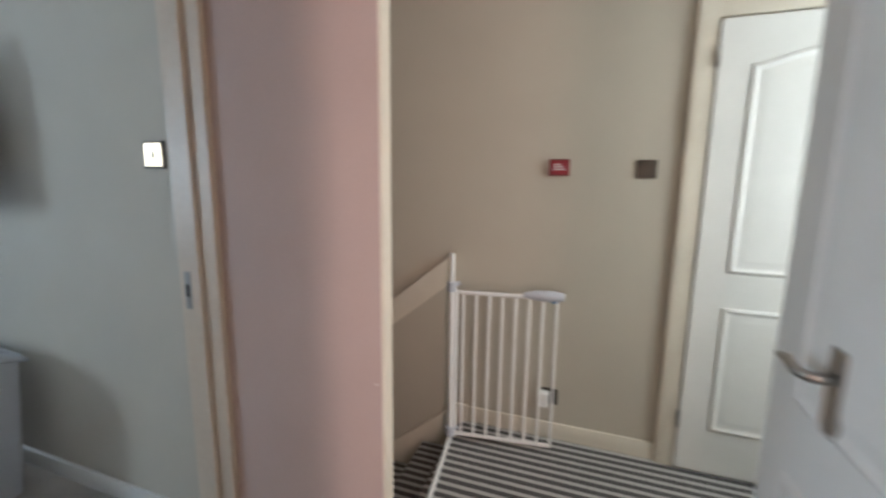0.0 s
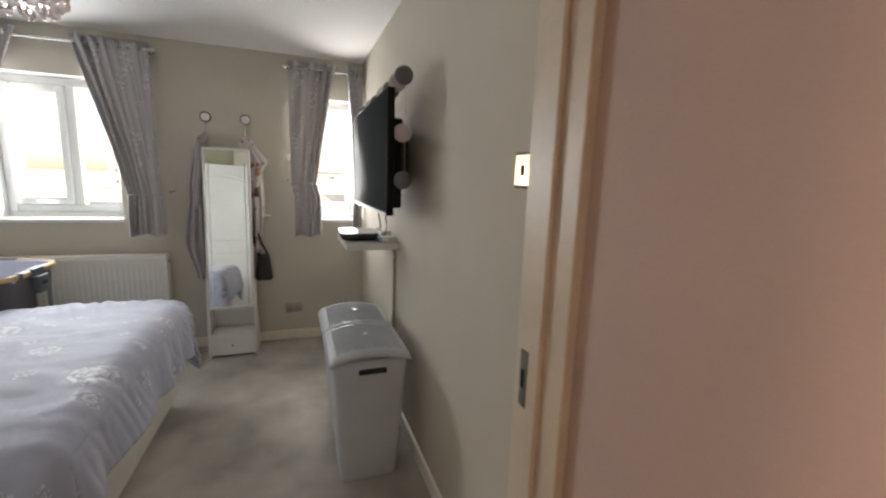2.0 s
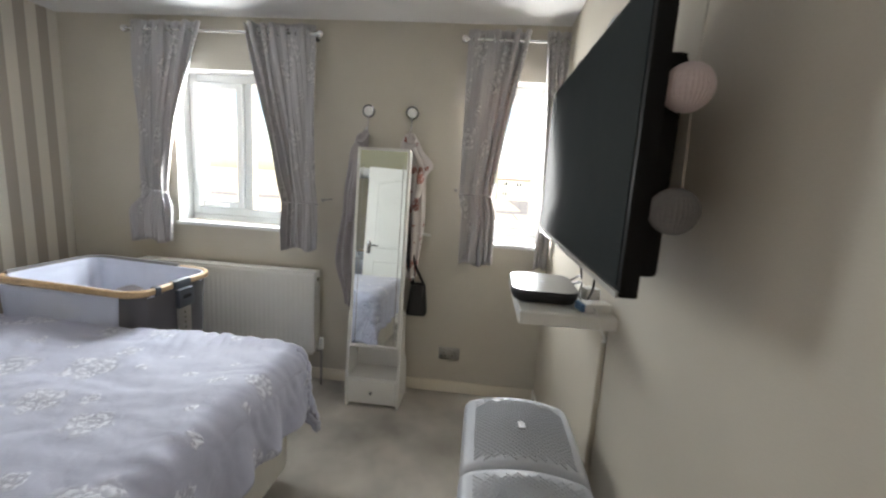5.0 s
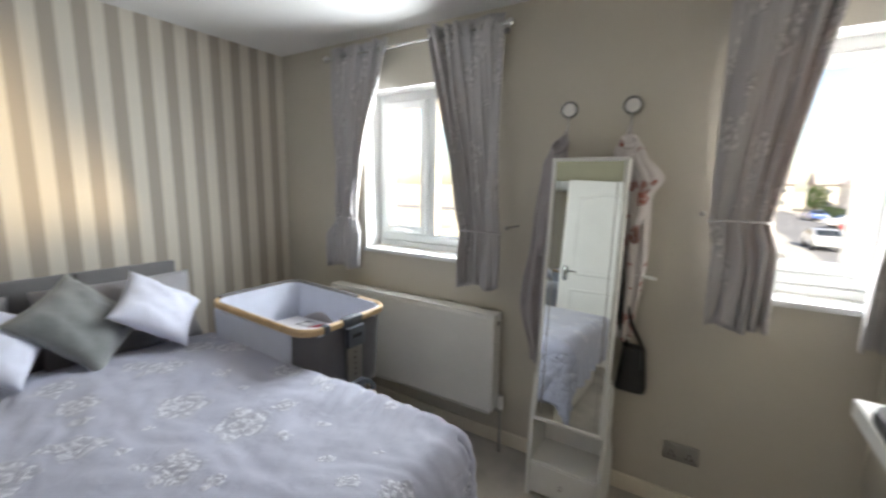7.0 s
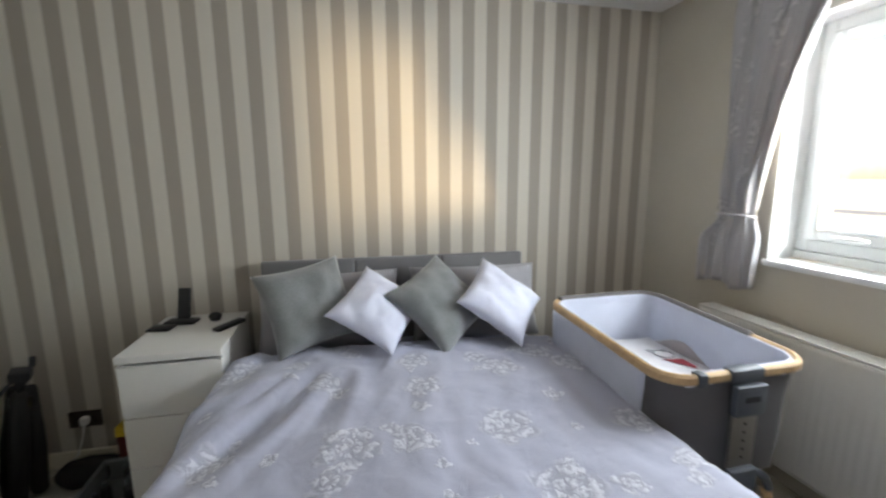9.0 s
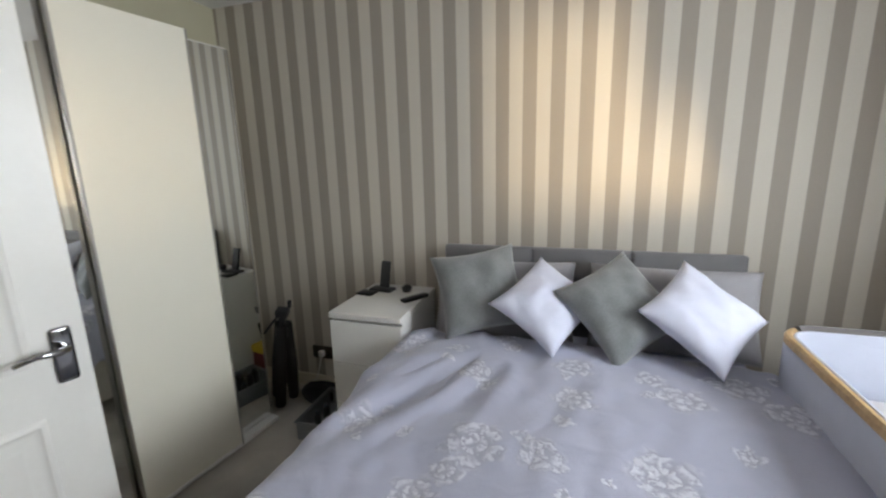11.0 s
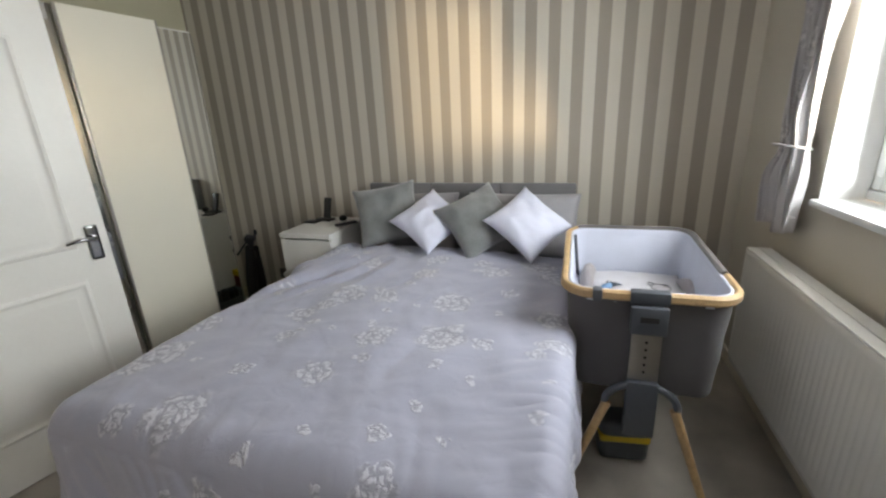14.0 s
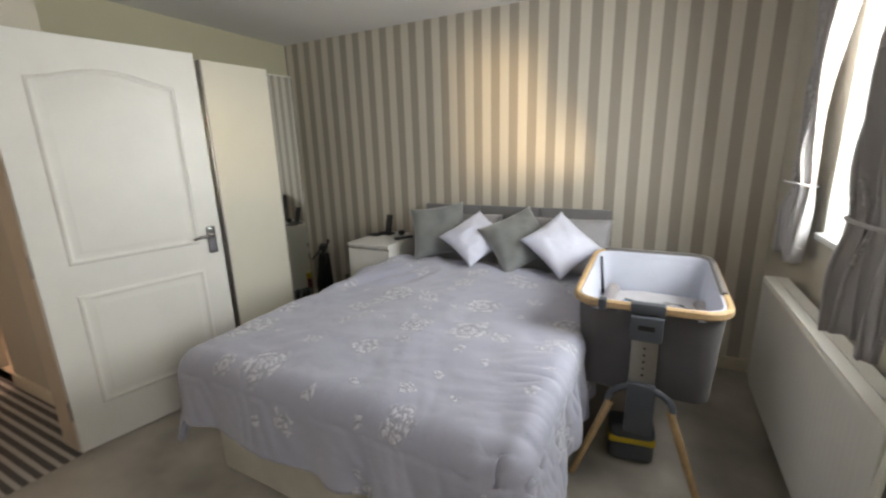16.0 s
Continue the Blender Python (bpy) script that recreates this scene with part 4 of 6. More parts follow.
# fabric sleeves on the rim
for (x0, y0), (x1, y1) in (((0.57, CY1 - 0.022), (0.70, CY1 + 0.022)), ((CX1 - 0.135, CY1 - 0.022), (CX1 - 0.10, CY1 + 0.022))):
    z = rim_z((y0 + y1) / 2)
    part("rim_sleeve", boxes(((x0, y0, z - 0.024), (x1, y1, z + 0.024)), bevel=0.012, segs=2), CRIB_FRAME, t, smooth=True)
for y, s in ((CY1 + 0.012, 1), (CY0 - 0.012, -1)):
    yy = lambda d: y + s * d
    lo = lambda a, b: (min(a, b), max(a, b))
    def slab(x0, x1, d0, d1, z0, z1, bev):
        a, b = lo(yy(d0), yy(d1))
        return boxes(((x0, a, z0), (x1, b, z1)), bevel=bev, segs=2)
    part("height_slide", slab(0.585, 0.685, 0.0, 0.012, 0.50, 0.70, 0.004), STEEL, t, "silver height-adjusting plate", smooth=True)
    head = part("release_grip", slab(0.575, 0.695, 0.0, 0.03, 0.695, 0.80, 0.008), CRIB_FRAME, t, smooth=True)
    part("slot", slab(0.605, 0.665, 0.0285, 0.0315, 0.745, 0.765, 0.001), HOLE_SHADE, head)
    part("hub", slab(0.58, 0.69, 0.0, 0.035, 0.27, 0.505, 0.012), CRIB_FRAME, t, smooth=True)
    for k in range(5):
        bm = bmesh.new()
        cyl(bm, (0.635, yy(0.011), 0.54 + k * 0.03), (0.635, yy(0.0135), 0.54 + k * 0.03), 0.005, segs=10)
        part("hole", bm, HOLE_SHADE, t)
    bm = bmesh.new()
    arch = [(0.635 + 0.125 * math.sin(a), yy(0.02), 0.40 + 0.09 * math.cos(a)) for a in [radians(-100 + 200 * k / 16) for k in range(17)]]
    tube(bm, arch, 0.014, 10)
    part("arch", bm, CRIB_FRAME, t, smooth="all")
    for sx in (-1, 1):
        bm = bmesh.new()
        tube(bm, [(0.635 + sx * 0.115, yy(0.02), 0.40), (0.635 + sx * 0.255, yy(0.045), 0.0)], [0.017, 0.014], 14)
        part("leg", bm, OAK, t, "pale wooden leg", smooth=True)
bm = bmesh.new()
tube(bm, [(0.635, CY0, 0.30), (0.635, CY1, 0.30)], 0.016, 10)
part("stretcher", bm, CRIB_FRAME, t, smooth=True)
bm = bmesh.new()
box(bm, (CX0 + 0.065, CY0 + 0.065, 0.525), (CX1 - 0.065, CY1 - 0.065, 0.575), 0.02, 3)
part("mattress", bm, CRIB_MESH, t, "white crib mattress", smooth=True)

t = thing("crib_pad", "white padded crib quilt with a red and grey print", "quilt")


def pad_top(u, v):
    a, b = 2 * u - 1, 2 * v - 1
    puff = max(0.0, (1 - abs(a) ** 4) * (1 - abs(b) ** 4)) ** 0.5
    return Vector((0.395 + 0.40 * u + 0.008 * math.sin(6 * v), 0.575 + 0.58 * v + 0.008 * math.sin(8 * u), 0.650 + 0.018 * puff + 0.006 * noise.noise(Vector((u * 5, v * 6, 2)))))


bm = bmesh.new()
sheet(bm, pad_top, 28, 34)
solid(part("quilt", bm, QUILT_CLOTH, t, smooth="all"), 0.07, -1.0)
bm = bmesh.new()
sheet(bm, lambda u, v: pad_top(0.17 + 0.24 * u * (1 - 0.35 * v), 0.50 + 0.16 * v * (0.75 + 0.25 * math.sin(5 * u))) + Vector((0, 0, 0.0035)), 10, 8)
solid(part("red_print", bm, RED, t, "red printed patch", smooth="all"), 0.002, 1.0)
for cu, cv, r in ((0.27, 0.40, 0.10), (0.20, 0.34, 0.035), (0.36, 0.34, 0.035)):
    bm = bmesh.new()
    tube(bm, [pad_top(cu + r * math.cos(a * math.tau / 24), cv + 0.7 * r * math.sin(a * math.tau / 24)) + Vector((0, 0, 0.004)) for a in range(24)], 0.002, 5, closed=True)
    part("printed_line", bm, CRATE, t)
for sx, x0, hh in ((1, 0.812, 0.09), (-1, 0.385, 0.09)):
    bm = bmesh.new()
    sheet(bm, lambda u, v: Vector((x0 + 0.035 * math.cos(math.pi * u) + 0.012 * math.sin(9 * v), 0.60 + 0.5 * v, 0.60 + hh * math.sin(math.pi * u) * (0.7 + 0.4 * math.sin(7 * v + sx)))), 10, 26)
    ob = tagged(mesh("muslin_cloth", bm, GOWN, smooth="all"), "bunched mauve-grey muslin cloth tucked beside the crib quilt", "cloth", "muslin cloths")
    solid(ob, 0.006, 1.0)
t = thing("soft_toy", "small blue knitted toy lying in the crib", "toy", pose(0.745, 0.88, 0.666, 0, 0, 60))
bm = bmesh.new()
ball(bm, (0, 0, 0.018), 0.032, 1.3, 0.65, 0.45)
ball(bm, (0.042, 0.0, 0.020), 0.018, 1, 1, 0.8)
part("body", bm, BLUE, t, smooth=True)
for k in range(4):
    bm = bmesh.new()
    tube(bm, [(-0.035, 0.010 * (k - 1.5), 0.018), (-0.06, 0.016 * (k - 1.5), 0.020), (-0.085, 0.02 * (k - 1.5), 0.010)], [0.006, 0.005, 0.003], 8)
    part("tassel", bm, CRIB_FRAME, t, smooth="all")
# pack coloured dark to carry the shade under the crib
t = thing("nappy_pack", "yellow-banded plastic pack on the floor, coloured dark for the shade under the crib", "package", pose(0.66, 1.12, 0.0, 0, 0, 8))
part("bag", boxes(((-0.10, -0.07, 0.0), (0.10, 0.07, 0.19)), bevel=0.035, segs=3), CRIB_FRAME, t, smooth=True)
part("printed_band", boxes(((-0.102, -0.072, 0.10), (0.102, 0.072, 0.135)), bevel=0.01, segs=2), YELLOW, t, "yellow printed band", smooth=True)

# ---- leaning mirror cabinet ----
MY0, MY1 = 2.165, 2.492
t = thing("mirror_cabinet", "tall white floor-standing mirror cabinet with a small drawer", "mirror")
lean = pose(0.312, 0, 0.19, 0, -4.5, 0)
body = part("cabinet_body", boxes(((-0.075, MY0, 0.205), (-0.012, MY1, 1.465)), bevel=0.004), WHITE, t)
body.matrix_local = lean
bm = bmesh.new()
frame_bars(bm, -0.012, 0.004, MY0, MY1, 0.215, 1.465, 0.016, 0.003)
fr = part("mirror_frame", bm, WHITE, body)
part("mirror_glass", boxes(((-0.011, MY0 + 0.015, 0.23), (-0.002, MY1 - 0.015, 1.45))), MIRROR, body, "clear mirror glass")
for y in (MY0 + 0.036, MY1 - 0.040):
    part("bevel_line", boxes(((-0.0025, y, 0.245), (-0.0008, y + 0.004, 1.36))), STEEL, body)
for y in (MY0 - 0.012, MY1 - 0.004):
    bm = bmesh.new()
    prof = ((0.05, 0.0), (0.31, 0.0), (0.312, 0.20), (0.308, 0.245), (0.30, 0.29), (0.295, 0.36), (0.285, 0.46), (0.265, 0.62), (0.18, 0.62), (0.15, 0.34), (0.05, 0.22))
    a = [bm.verts.new((x, y, z)) for x, z in prof]
    b = [bm.verts.new((x, y + 0.018, z)) for x, z in prof]
    bm.faces.new(a[::-1])
    bm.faces.new(b)
    for i in range(len(prof)):
        j = (i + 1) % len(prof)
        bm.faces.new((a[i], a[j], b[j], b[i]))
    part("side_bracket", bm, WHITE, t)
part("base", boxes(((0.055, MY0 + 0.007, 0.02), (0.30, MY1 - 0.005, 0.195))), WHITE, t)
part("back_board", boxes(((0.085, MY0 + 0.007, 0.196), (0.097, MY1 - 0.005, 0.60)), bevel=0.001), WHITE, t)
dr = part("drawer", boxes(((0.30, MY0 + 0.01, 0.03), (0.312, MY1 - 0.008, 0.185)), bevel=0.002), WHITE, t)
bm = bmesh.new()
cyl(bm, (0.312, 2.328, 0.11), (0.325, 2.328, 0.11), 0.005, segs=10)
ball(bm, (0.33, 2.328, 0.11), 0.011, u=12, v=8)
part("knob", bm, CHROME, dr, "small metal knob", smooth=True)

# ---- wall hooks and clothes ----


def wall_hook(y):
    t = thing("wall_hook", "chrome wall hook with a round white boss", "hook", pose(0, y, 1.89), "wall hooks")
    bm = bmesh.new()
    cyl(bm, (0.0, 0, 0), (0.012, 0, 0), 0.042, segs=24)
    part("boss", bm, DARK_CHROME, t, smooth=True)
    bm = bmesh.new()
    cyl(bm, (0.012, 0, 0), (0.02, 0, 0), 0.031, 0.026, segs=24)
    part("inlay", bm, PLASTIC, t, "white ceramic inlay", smooth=True)
    bm = bmesh.new()
    tube(bm, [(0.01, 0, -0.03), (0.016, 0, -0.09), (0.03, 0, -0.13), (0.05, 0, -0.135), (0.058, 0, -0.11)], 0.005, 8)
    part("hook", bm, CHROME, t, smooth="all")


wall_hook(2.171)
wall_hook(2.457)


def garment(name, label, material, y_top, spans, z_top, z_bot, depth, seed, category):
    """Cloth hanging in folds from a hook; spans: (height 0..1, low y, high y)."""
    rnd = random.Random(seed)
    ph = rnd.random() * 6

    def width(v):
        for (v0, a0, b0), (v1, a1, b1) in zip(spans, spans[1:]):
            if v <= v1:
                k = (v - v0) / (v1 - v0)
                k = k * k * (3 - 2 * k)
                return a0 + (a1 - a0) * k, b0 + (b1 - b0) * k
        return spans[-1][1:]

    def f(u, v):
        a, b = width(v)
        an = u * math.tau
        amp = depth * (0.35 + 0.65 * min(1, v * 3))
        fold = 0.5 * math.sin(an * 7 + ph + 2 * v) * min(1, v * 3)
        y = (a + b) / 2 + (b - a) / 2 * math.cos(an) * (1 + 0.05 * math.sin(an * 4 + 5 * v))
        x = 0.045 + amp / 2 + amp / 2 * math.sin(an) * (1 + fold)
        return Vector((max(0.006, x), y, z_top + (z_bot - z_top) * v + 0.02 * math.sin(an * 2 + ph) * v))

    bm = bmesh.new()
    sheet(bm, f, 64, 40, close_u=True)
    t = thing(name, label, category)
    part("body", bm, material, t, smooth="all")
    # folded collar, sleeve and the loop over the hook
    bm = bmesh.new()
    tube(bm, [f(0.02 + 0.46 * k / 12, 0.015 + 0.05 * math.sin(math.pi * k / 12)) + Vector((0.006, 0, 0)) for k in range(13)], 0.011, 8)
    part("collar", bm, material, t, smooth="all")
    bm = bmesh.new()
    pts = [f(0.20 + 0.02 * math.sin(k), 0.10 + 0.045 * k) + Vector((0.010, 0, 0)) for k in range(10)]
    tube(bm, pts, [0.012 + 0.012 * math.sin(0.3 + 2.4 * k / 9) for k in range(10)], 10)
    part("sleeve", bm, material, t, smooth="all")
    bm = bmesh.new()
    tube(bm, [(0.05, y_top - 0.012, z_top), (0.055, y_top, z_top + 0.03), (0.05, y_top + 0.012, z_top)], 0.003, 6)
    part("hanging_loop", bm, material, t, smooth="all")
    return t


garment("dressing_gown", "mauve-grey dressing gown hanging behind the mirror", GOWN, 2.17, ((0, 2.15, 2.185), (0.06, 2.10, 2.19), (0.12, 2.07, 2.19), (0.4, 2.04, 2.14), (0.75, 1.99, 2.14), (1, 2.06, 2.14)), 1.76, 0.62, 0.06, 3, "dressing gown")
garment("patterned_top", "white top with rust-brown print hanging on a hook", SPOTTED, 2.457, ((0, 2.44, 2.475), (0.08, 2.40, 2.53), (0.22, 2.42, 2.615), (0.30, 2.44, 2.575), (0.6, 2.45, 2.58), (1, 2.46, 2.55)), 1.76, 0.83, 0.05, 7, "garment")
t = thing("coat_hanger", "white plastic coat hanger end showing below the clothes", "coat hanger")
bm = bmesh.new()
tube(bm, [(0.07, 2.42, 1.125), (0.075, 2.54, 1.128), (0.08, 2.625, 1.12)], [0.009, 0.009, 0.007], 10)
part("bar", bm, PLASTIC, t, smooth="all")
bm = bmesh.new()
tube(bm, [(0.07, 2.425, 1.125), (0.055, 2.44, 1.4), (0.05, 2.457, 1.755)], 0.003, 6)
part("wire", bm, PLASTIC, t, smooth="all")
t = thing("handbag", "black leather handbag hanging by its strap", "handbag")
bm = bmesh.new()
vs = box(bm, (0.03, 2.495, 0.575), (0.125, 2.625, 0.79), 0.03, 4)
for v in bm.verts:
    k = (v.co.z - 0.575) / 0.215
    v.co.y = 2.56 + (v.co.y - 2.56) * (1.08 - 0.34 * k)
    v.co.x = 0.02 + (v.co.x - 0.02) * (1.05 - 0.35 * k)
part("pouch", bm, LEATHER, t, smooth=True)
part("flap", boxes(((0.088, 2.52, 0.68), (0.115, 2.60, 0.79)), bevel=0.01, segs=2), LEATHER, t, smooth=True)
bm = bmesh.new()
tube(bm, [(0.07, 2.525, 0.78), (0.085, 2.49, 0.95), (0.09, 2.48, 1.12), (0.075, 2.46, 1.4), (0.055, 2.457, 1.76)], [0.014, 0.022, 0.02, 0.012, 0.006], 8)
part("strap", bm, LEATHER, t, smooth="all")
bm = bmesh.new()
tube(bm, [(0.07, 2.60, 0.78), (0.09, 2.545, 0.9), (0.085, 2.50, 1.05)], 0.009, 8)
part("strap", bm, LEATHER, t, smooth="all")
part("buckle", boxes(((0.105, 2.52, 0.83), (0.112, 2.545, 0.845)), bevel=0.002), CHROME, t, "small metal buckle")

# ---- sockets and switches ----


def plate(name, label, category, m, w, h, face, rim, toggles, slot=None, inner=None):
    """A wall plate in its own x-z plane, facing -y."""
    t = thing(name, label, category, m)
    part("faceplate", boxes(((-w / 2, -0.009, -h / 2), (w / 2, 0.0, h / 2)), bevel=0.003, segs=2), rim, t, smooth=True)
    if inner:
        part("insert", boxes(((-w / 2 + 0.006, -0.012, -h / 2 + 0.006), (w / 2 - 0.006, -0.008, h / 2 - 0.006)), bevel=0.002), face, t)
    for x, z, tw, th in toggles:
        part("rocker", boxes(((x - tw / 2, -0.0165, z - th / 2), (x + tw / 2, -0.008, z + th / 2)), bevel=0.002), inner or face, t)
    for x, z in slot or ():
        part("pin_hole", boxes(((x - 0.003, -0.0128, z - 0.005), (x + 0.003, -0.0085, z + 0.005))), HOLE_SHADE, t)
    return t


holes = [(s * 0.036 + dx, dz) for s in (-1, 1) for dx, dz in ((0, 0.004), (-0.011, -0.016), (0.011, -0.016))]
plate("double_socket", "brushed steel double socket on the window wall", "socket", pose(0.0, 2.793, 0.29, 0, 0, 90), 0.146, 0.086, STEEL, STEEL, [(-0.02, 0.026, 0.012, 0.018), (0.02, 0.026, 0.012, 0.018)], holes)
t = plate("double_socket", "bronze double socket with a white plug on the striped wall", "socket", pose(3.235, 0.0, 0.255, 0, 0, 180), 0.146, 0.086, DARK_STEEL, DARK_STEEL, [(-0.02, 0.026, 0.012, 0.018), (0.02, 0.026, 0.012, 0.018)], holes)
bm = bmesh.new()
box(bm, (-0.01, -0.045, -0.02), (0.026, -0.009, 0.02), 0.008, 2)
part("plug", bm, PLASTIC, t, "white plug", smooth=True)
bm = bmesh.new()
tube(bm, [(0.01, -0.04, -0.015), (0.0, -0.05, -0.08), (-0.03, -0.05, -0.17), (-0.1, -0.07, -0.245), (-0.3, -0.12, -0.252)], 0.004, 6)
part("cable", bm, PLASTIC, t, smooth="all")
plate("light_switch", "polished chrome light switch with a black rocker and dark rim", "light switch", pose(2.838, TVY, 1.494, 0, 0, 0), 0.098, 0.096, WARM_CHROME, DARK_STEEL, [(0.0, 0.0, 0.010, 0.026)], None, BLACK)
plate("light_switch", "dark bronze light switch on the landing wall", "light switch", pose(4.553, NY, 1.482, 0, 0, 0), 0.088, 0.088, DARK_STEEL, DARK_STEEL, [(0.0, 0.0, 0.012, 0.022)])
t = thing("thermostat", "small dark square wall unit with a red printed front", "thermostat", pose(4.150, NY, 1.49))
part("casing", boxes(((-0.05, -0.02, -0.042), (0.05, 0.0, 0.042)), bevel=0.004, segs=2), MAROON, t, smooth=True)
part("display", boxes(((-0.043, -0.0225, -0.034), (0.043, -0.0195, 0.034)), bevel=0.001), RED, t, "red display face")
for k in range(3):
    part("printed_line", boxes(((-0.03, -0.0235, -0.012 + k * 0.012), (0.03 - 0.01 * k, -0.0222, -0.007 + k * 0.012))), PLASTIC, t)
t = plate("single_socket", "dark single socket with a white plug-in unit on the landing", "socket", pose(4.165, NY, 0.25), 0.09, 0.09, DARK_STEEL, DARK_STEEL, [(0.02, 0.025, 0.01, 0.016)])
part("plug_in_unit", boxes(((-0.055, -0.06, -0.05), (0.0, -0.009, 0.035)), bevel=0.012, segs=3), PLASTIC, t, "white plug-in air freshener", smooth=True)

# ---- television, shelf and garland ----
t = thing("television", "large flat black television on a wall bracket", "television")
TX0, TX1, TZ0, TZ1 = 0.945, 1.992, 1.295, 1.85
part("cabinet", boxes(((TX0, 3.20, TZ0), (TX1, 3.235, TZ1)), bevel=0.006, segs=2), TV_BLACK, t, smooth=True)
part("screen", boxes(((TX0 + 0.012, 3.1975, TZ0 + 0.02), (TX1 - 0.012, 3.2005, TZ1 - 0.012))), SCREEN, t, "dark glossy screen")
part("rear_housing", boxes(((TX0 + 0.10, 3.235, TZ0 + 0.03), (TX1 - 0.05, 3.285, TZ1 - 0.12)), bevel=0.015, segs=2), TV_BLACK, t, smooth=True)
part("lower_trim", boxes(((TX0 + 0.002, 3.196, TZ0), (TX1 - 0.002, 3.2, TZ0 + 0.012))), STEEL, t, "thin silver lower trim")
part("wall_bracket", boxes(((1.30, 3.285, 1.45), (1.62, 3.395, 1.70))), BLACK, t)

t = thing("floating_shelf", "white floating shelf below the television", "shelf")
part("board", boxes(((0.93, 3.09, 1.043), (1.44, 3.40, 1.085)), bevel=0.004), WHITE, t)
t = thing("set_top_box", "flat black set-top box with a glossy lid on the shelf", "set-top box", pose(1.20, 3.19, 1.085, 0, 0, -2))


def rounded_slab(hx, hy, r, levels):
    """A slab with rounded corners in plan; levels: (height, inset)."""
    bm = bmesh.new()
    rings = []
    for z, ins in levels:
        ring = []
        for cx, cy, a0 in ((1, 1, 0), (-1, 1, 90), (-1, -1, 180), (1, -1, 270)):
            for k in range(9):
                a = radians(a0 + 90 * k / 8)
                ring.append(bm.verts.new((cx * (hx - r) + (r - ins) * math.cos(a), cy * (hy - r) + (r - ins) * math.sin(a), z)))
        rings.append(ring)
    for r0, r1 in zip(rings, rings[1:]):
        for k in range(len(r0)):
            j = (k + 1) % len(r0)
            bm.faces.new((r0[k], r0[j], r1[j], r1[k]))
    bm.faces.new(rings[0][::-1])
    bm.faces.new(rings[-1])
    return bm


part("casing", rounded_slab(0.155, 0.118, 0.062, ((0.002, 0.02), (0.006, 0.012), (0.022, 0.002), (0.036, 0.0), (0.041, 0.002))), BLACK, t)
part("lid", rounded_slab(0.1535, 0.1165, 0.0605, ((0.0405, 0.001), (0.0445, 0.0), (0.0465, 0.003))), GLOSS_BLACK, t, "glossy black lid")
part("emblem", boxes(((-0.020, -0.008, 0.0463), (0.020, 0.008, 0.0472))), CRIB_FRAME, t)
t = thing("power_adapter", "white and blue power adapter on the shelf", "adapter", pose(1.365, 3.345, 1.085, 0, 0, 100))
part("body", boxes(((-0.045, -0.03, 0.0), (0.045, 0.03, 0.03)), bevel=0.006, segs=2), PLASTIC, t, smooth=True)
part("end_cap", boxes(((-0.06, -0.028, 0.001), (-0.045, 0.028, 0.029)), bevel=0.004), BLUE, t, "blue end")
t = thing("smart_plug", "small white square plug on the shelf", "plug", pose(1.235, 3.36, 1.085, 0, 0, 12))
part("body", boxes(((-0.026, -0.026, 0.0), (0.026, 0.026, 0.048)), bevel=0.007, segs=2), PLASTIC, t, smooth=True)
bm = bmesh.new()
cyl(bm, (0.026, 0, 0.024), (0.03, 0, 0.024), 0.012)
part("cap", bm, PLASTIC, t, smooth=True)
for pts, mt, lab in ((((1.10, 3.31, 1.10), (1.15, 3.345, 1.13), (1.22, 3.325, 1.10), (1.30, 3.32, 1.092), (1.345, 3.315, 1.10), (1.30, 3.35, 1.16), (1.32, 3.33, 1.30)), BLACK, "black television cable looping over the shelf"),
                     (((1.05, 3.31, 1.10), (1.08, 3.35, 1.14), (1.16, 3.34, 1.16), (1.20, 3.30, 1.33)), BLACK, "black cable rising to the television"),
                     (((1.375, 3.335, 1.10), (1.425, 3.335, 1.095), (1.438, 3.345, 1.06), (1.43, 3.37, 1.01), (1.36, 3.385, 0.98)), PLASTIC, "white cable hanging off the shelf end")):
    bm = bmesh.new()
    pts = [Vector(p) for p in pts]
    fine = []
    for i in range(len(pts) - 1):
        p0, p1, p2, p3 = pts[max(0, i - 1)], pts[i], pts[i + 1], pts[min(len(pts) - 1, i + 2)]
        for k in range(6):
            s = k / 6
            fine.append(0.5 * ((2 * p1) + (p2 - p0) * s + (2 * p0 - 5 * p1 + 4 * p2 - p3) * s * s + (3 * p1 - p0 - 3 * p2 + p3) * s ** 3))
    tube(bm, fine + [pts[-1]], 0.004, 7)
    tagged(mesh("cable", bm, mt, smooth="all"), lab, "cable")
t = thing("cable_trunking", "slim painted cable trunking running down the wall", "trunking")
part("cover", boxes(((1.325, 3.382, 0.10), (1.355, 3.40, 1.03)), bevel=0.004), WALL, t)


def pom(bm, c, r):
    """A folded-paper honeycomb ball."""
    u, v = 64, 14
    g = []
    for i in range(u):
        a = i * math.tau / u
        rr = r * (1.0 if i % 2 else 0.955)
        g.append([bm.verts.new((c[0] + rr * math.sin(math.pi * j / v) * math.cos(a), c[1] + rr * math.sin(math.pi * j / v) * math.sin(a), c[2] + r * math.cos(math.pi * j / v))) for j in range(v + 1)])
    for i in range(u):
        for j in range(v):
            bm.faces.new((g[i][j], g[(i + 1) % u][j], g[(i + 1) % u][j + 1], g[i][j + 1]))


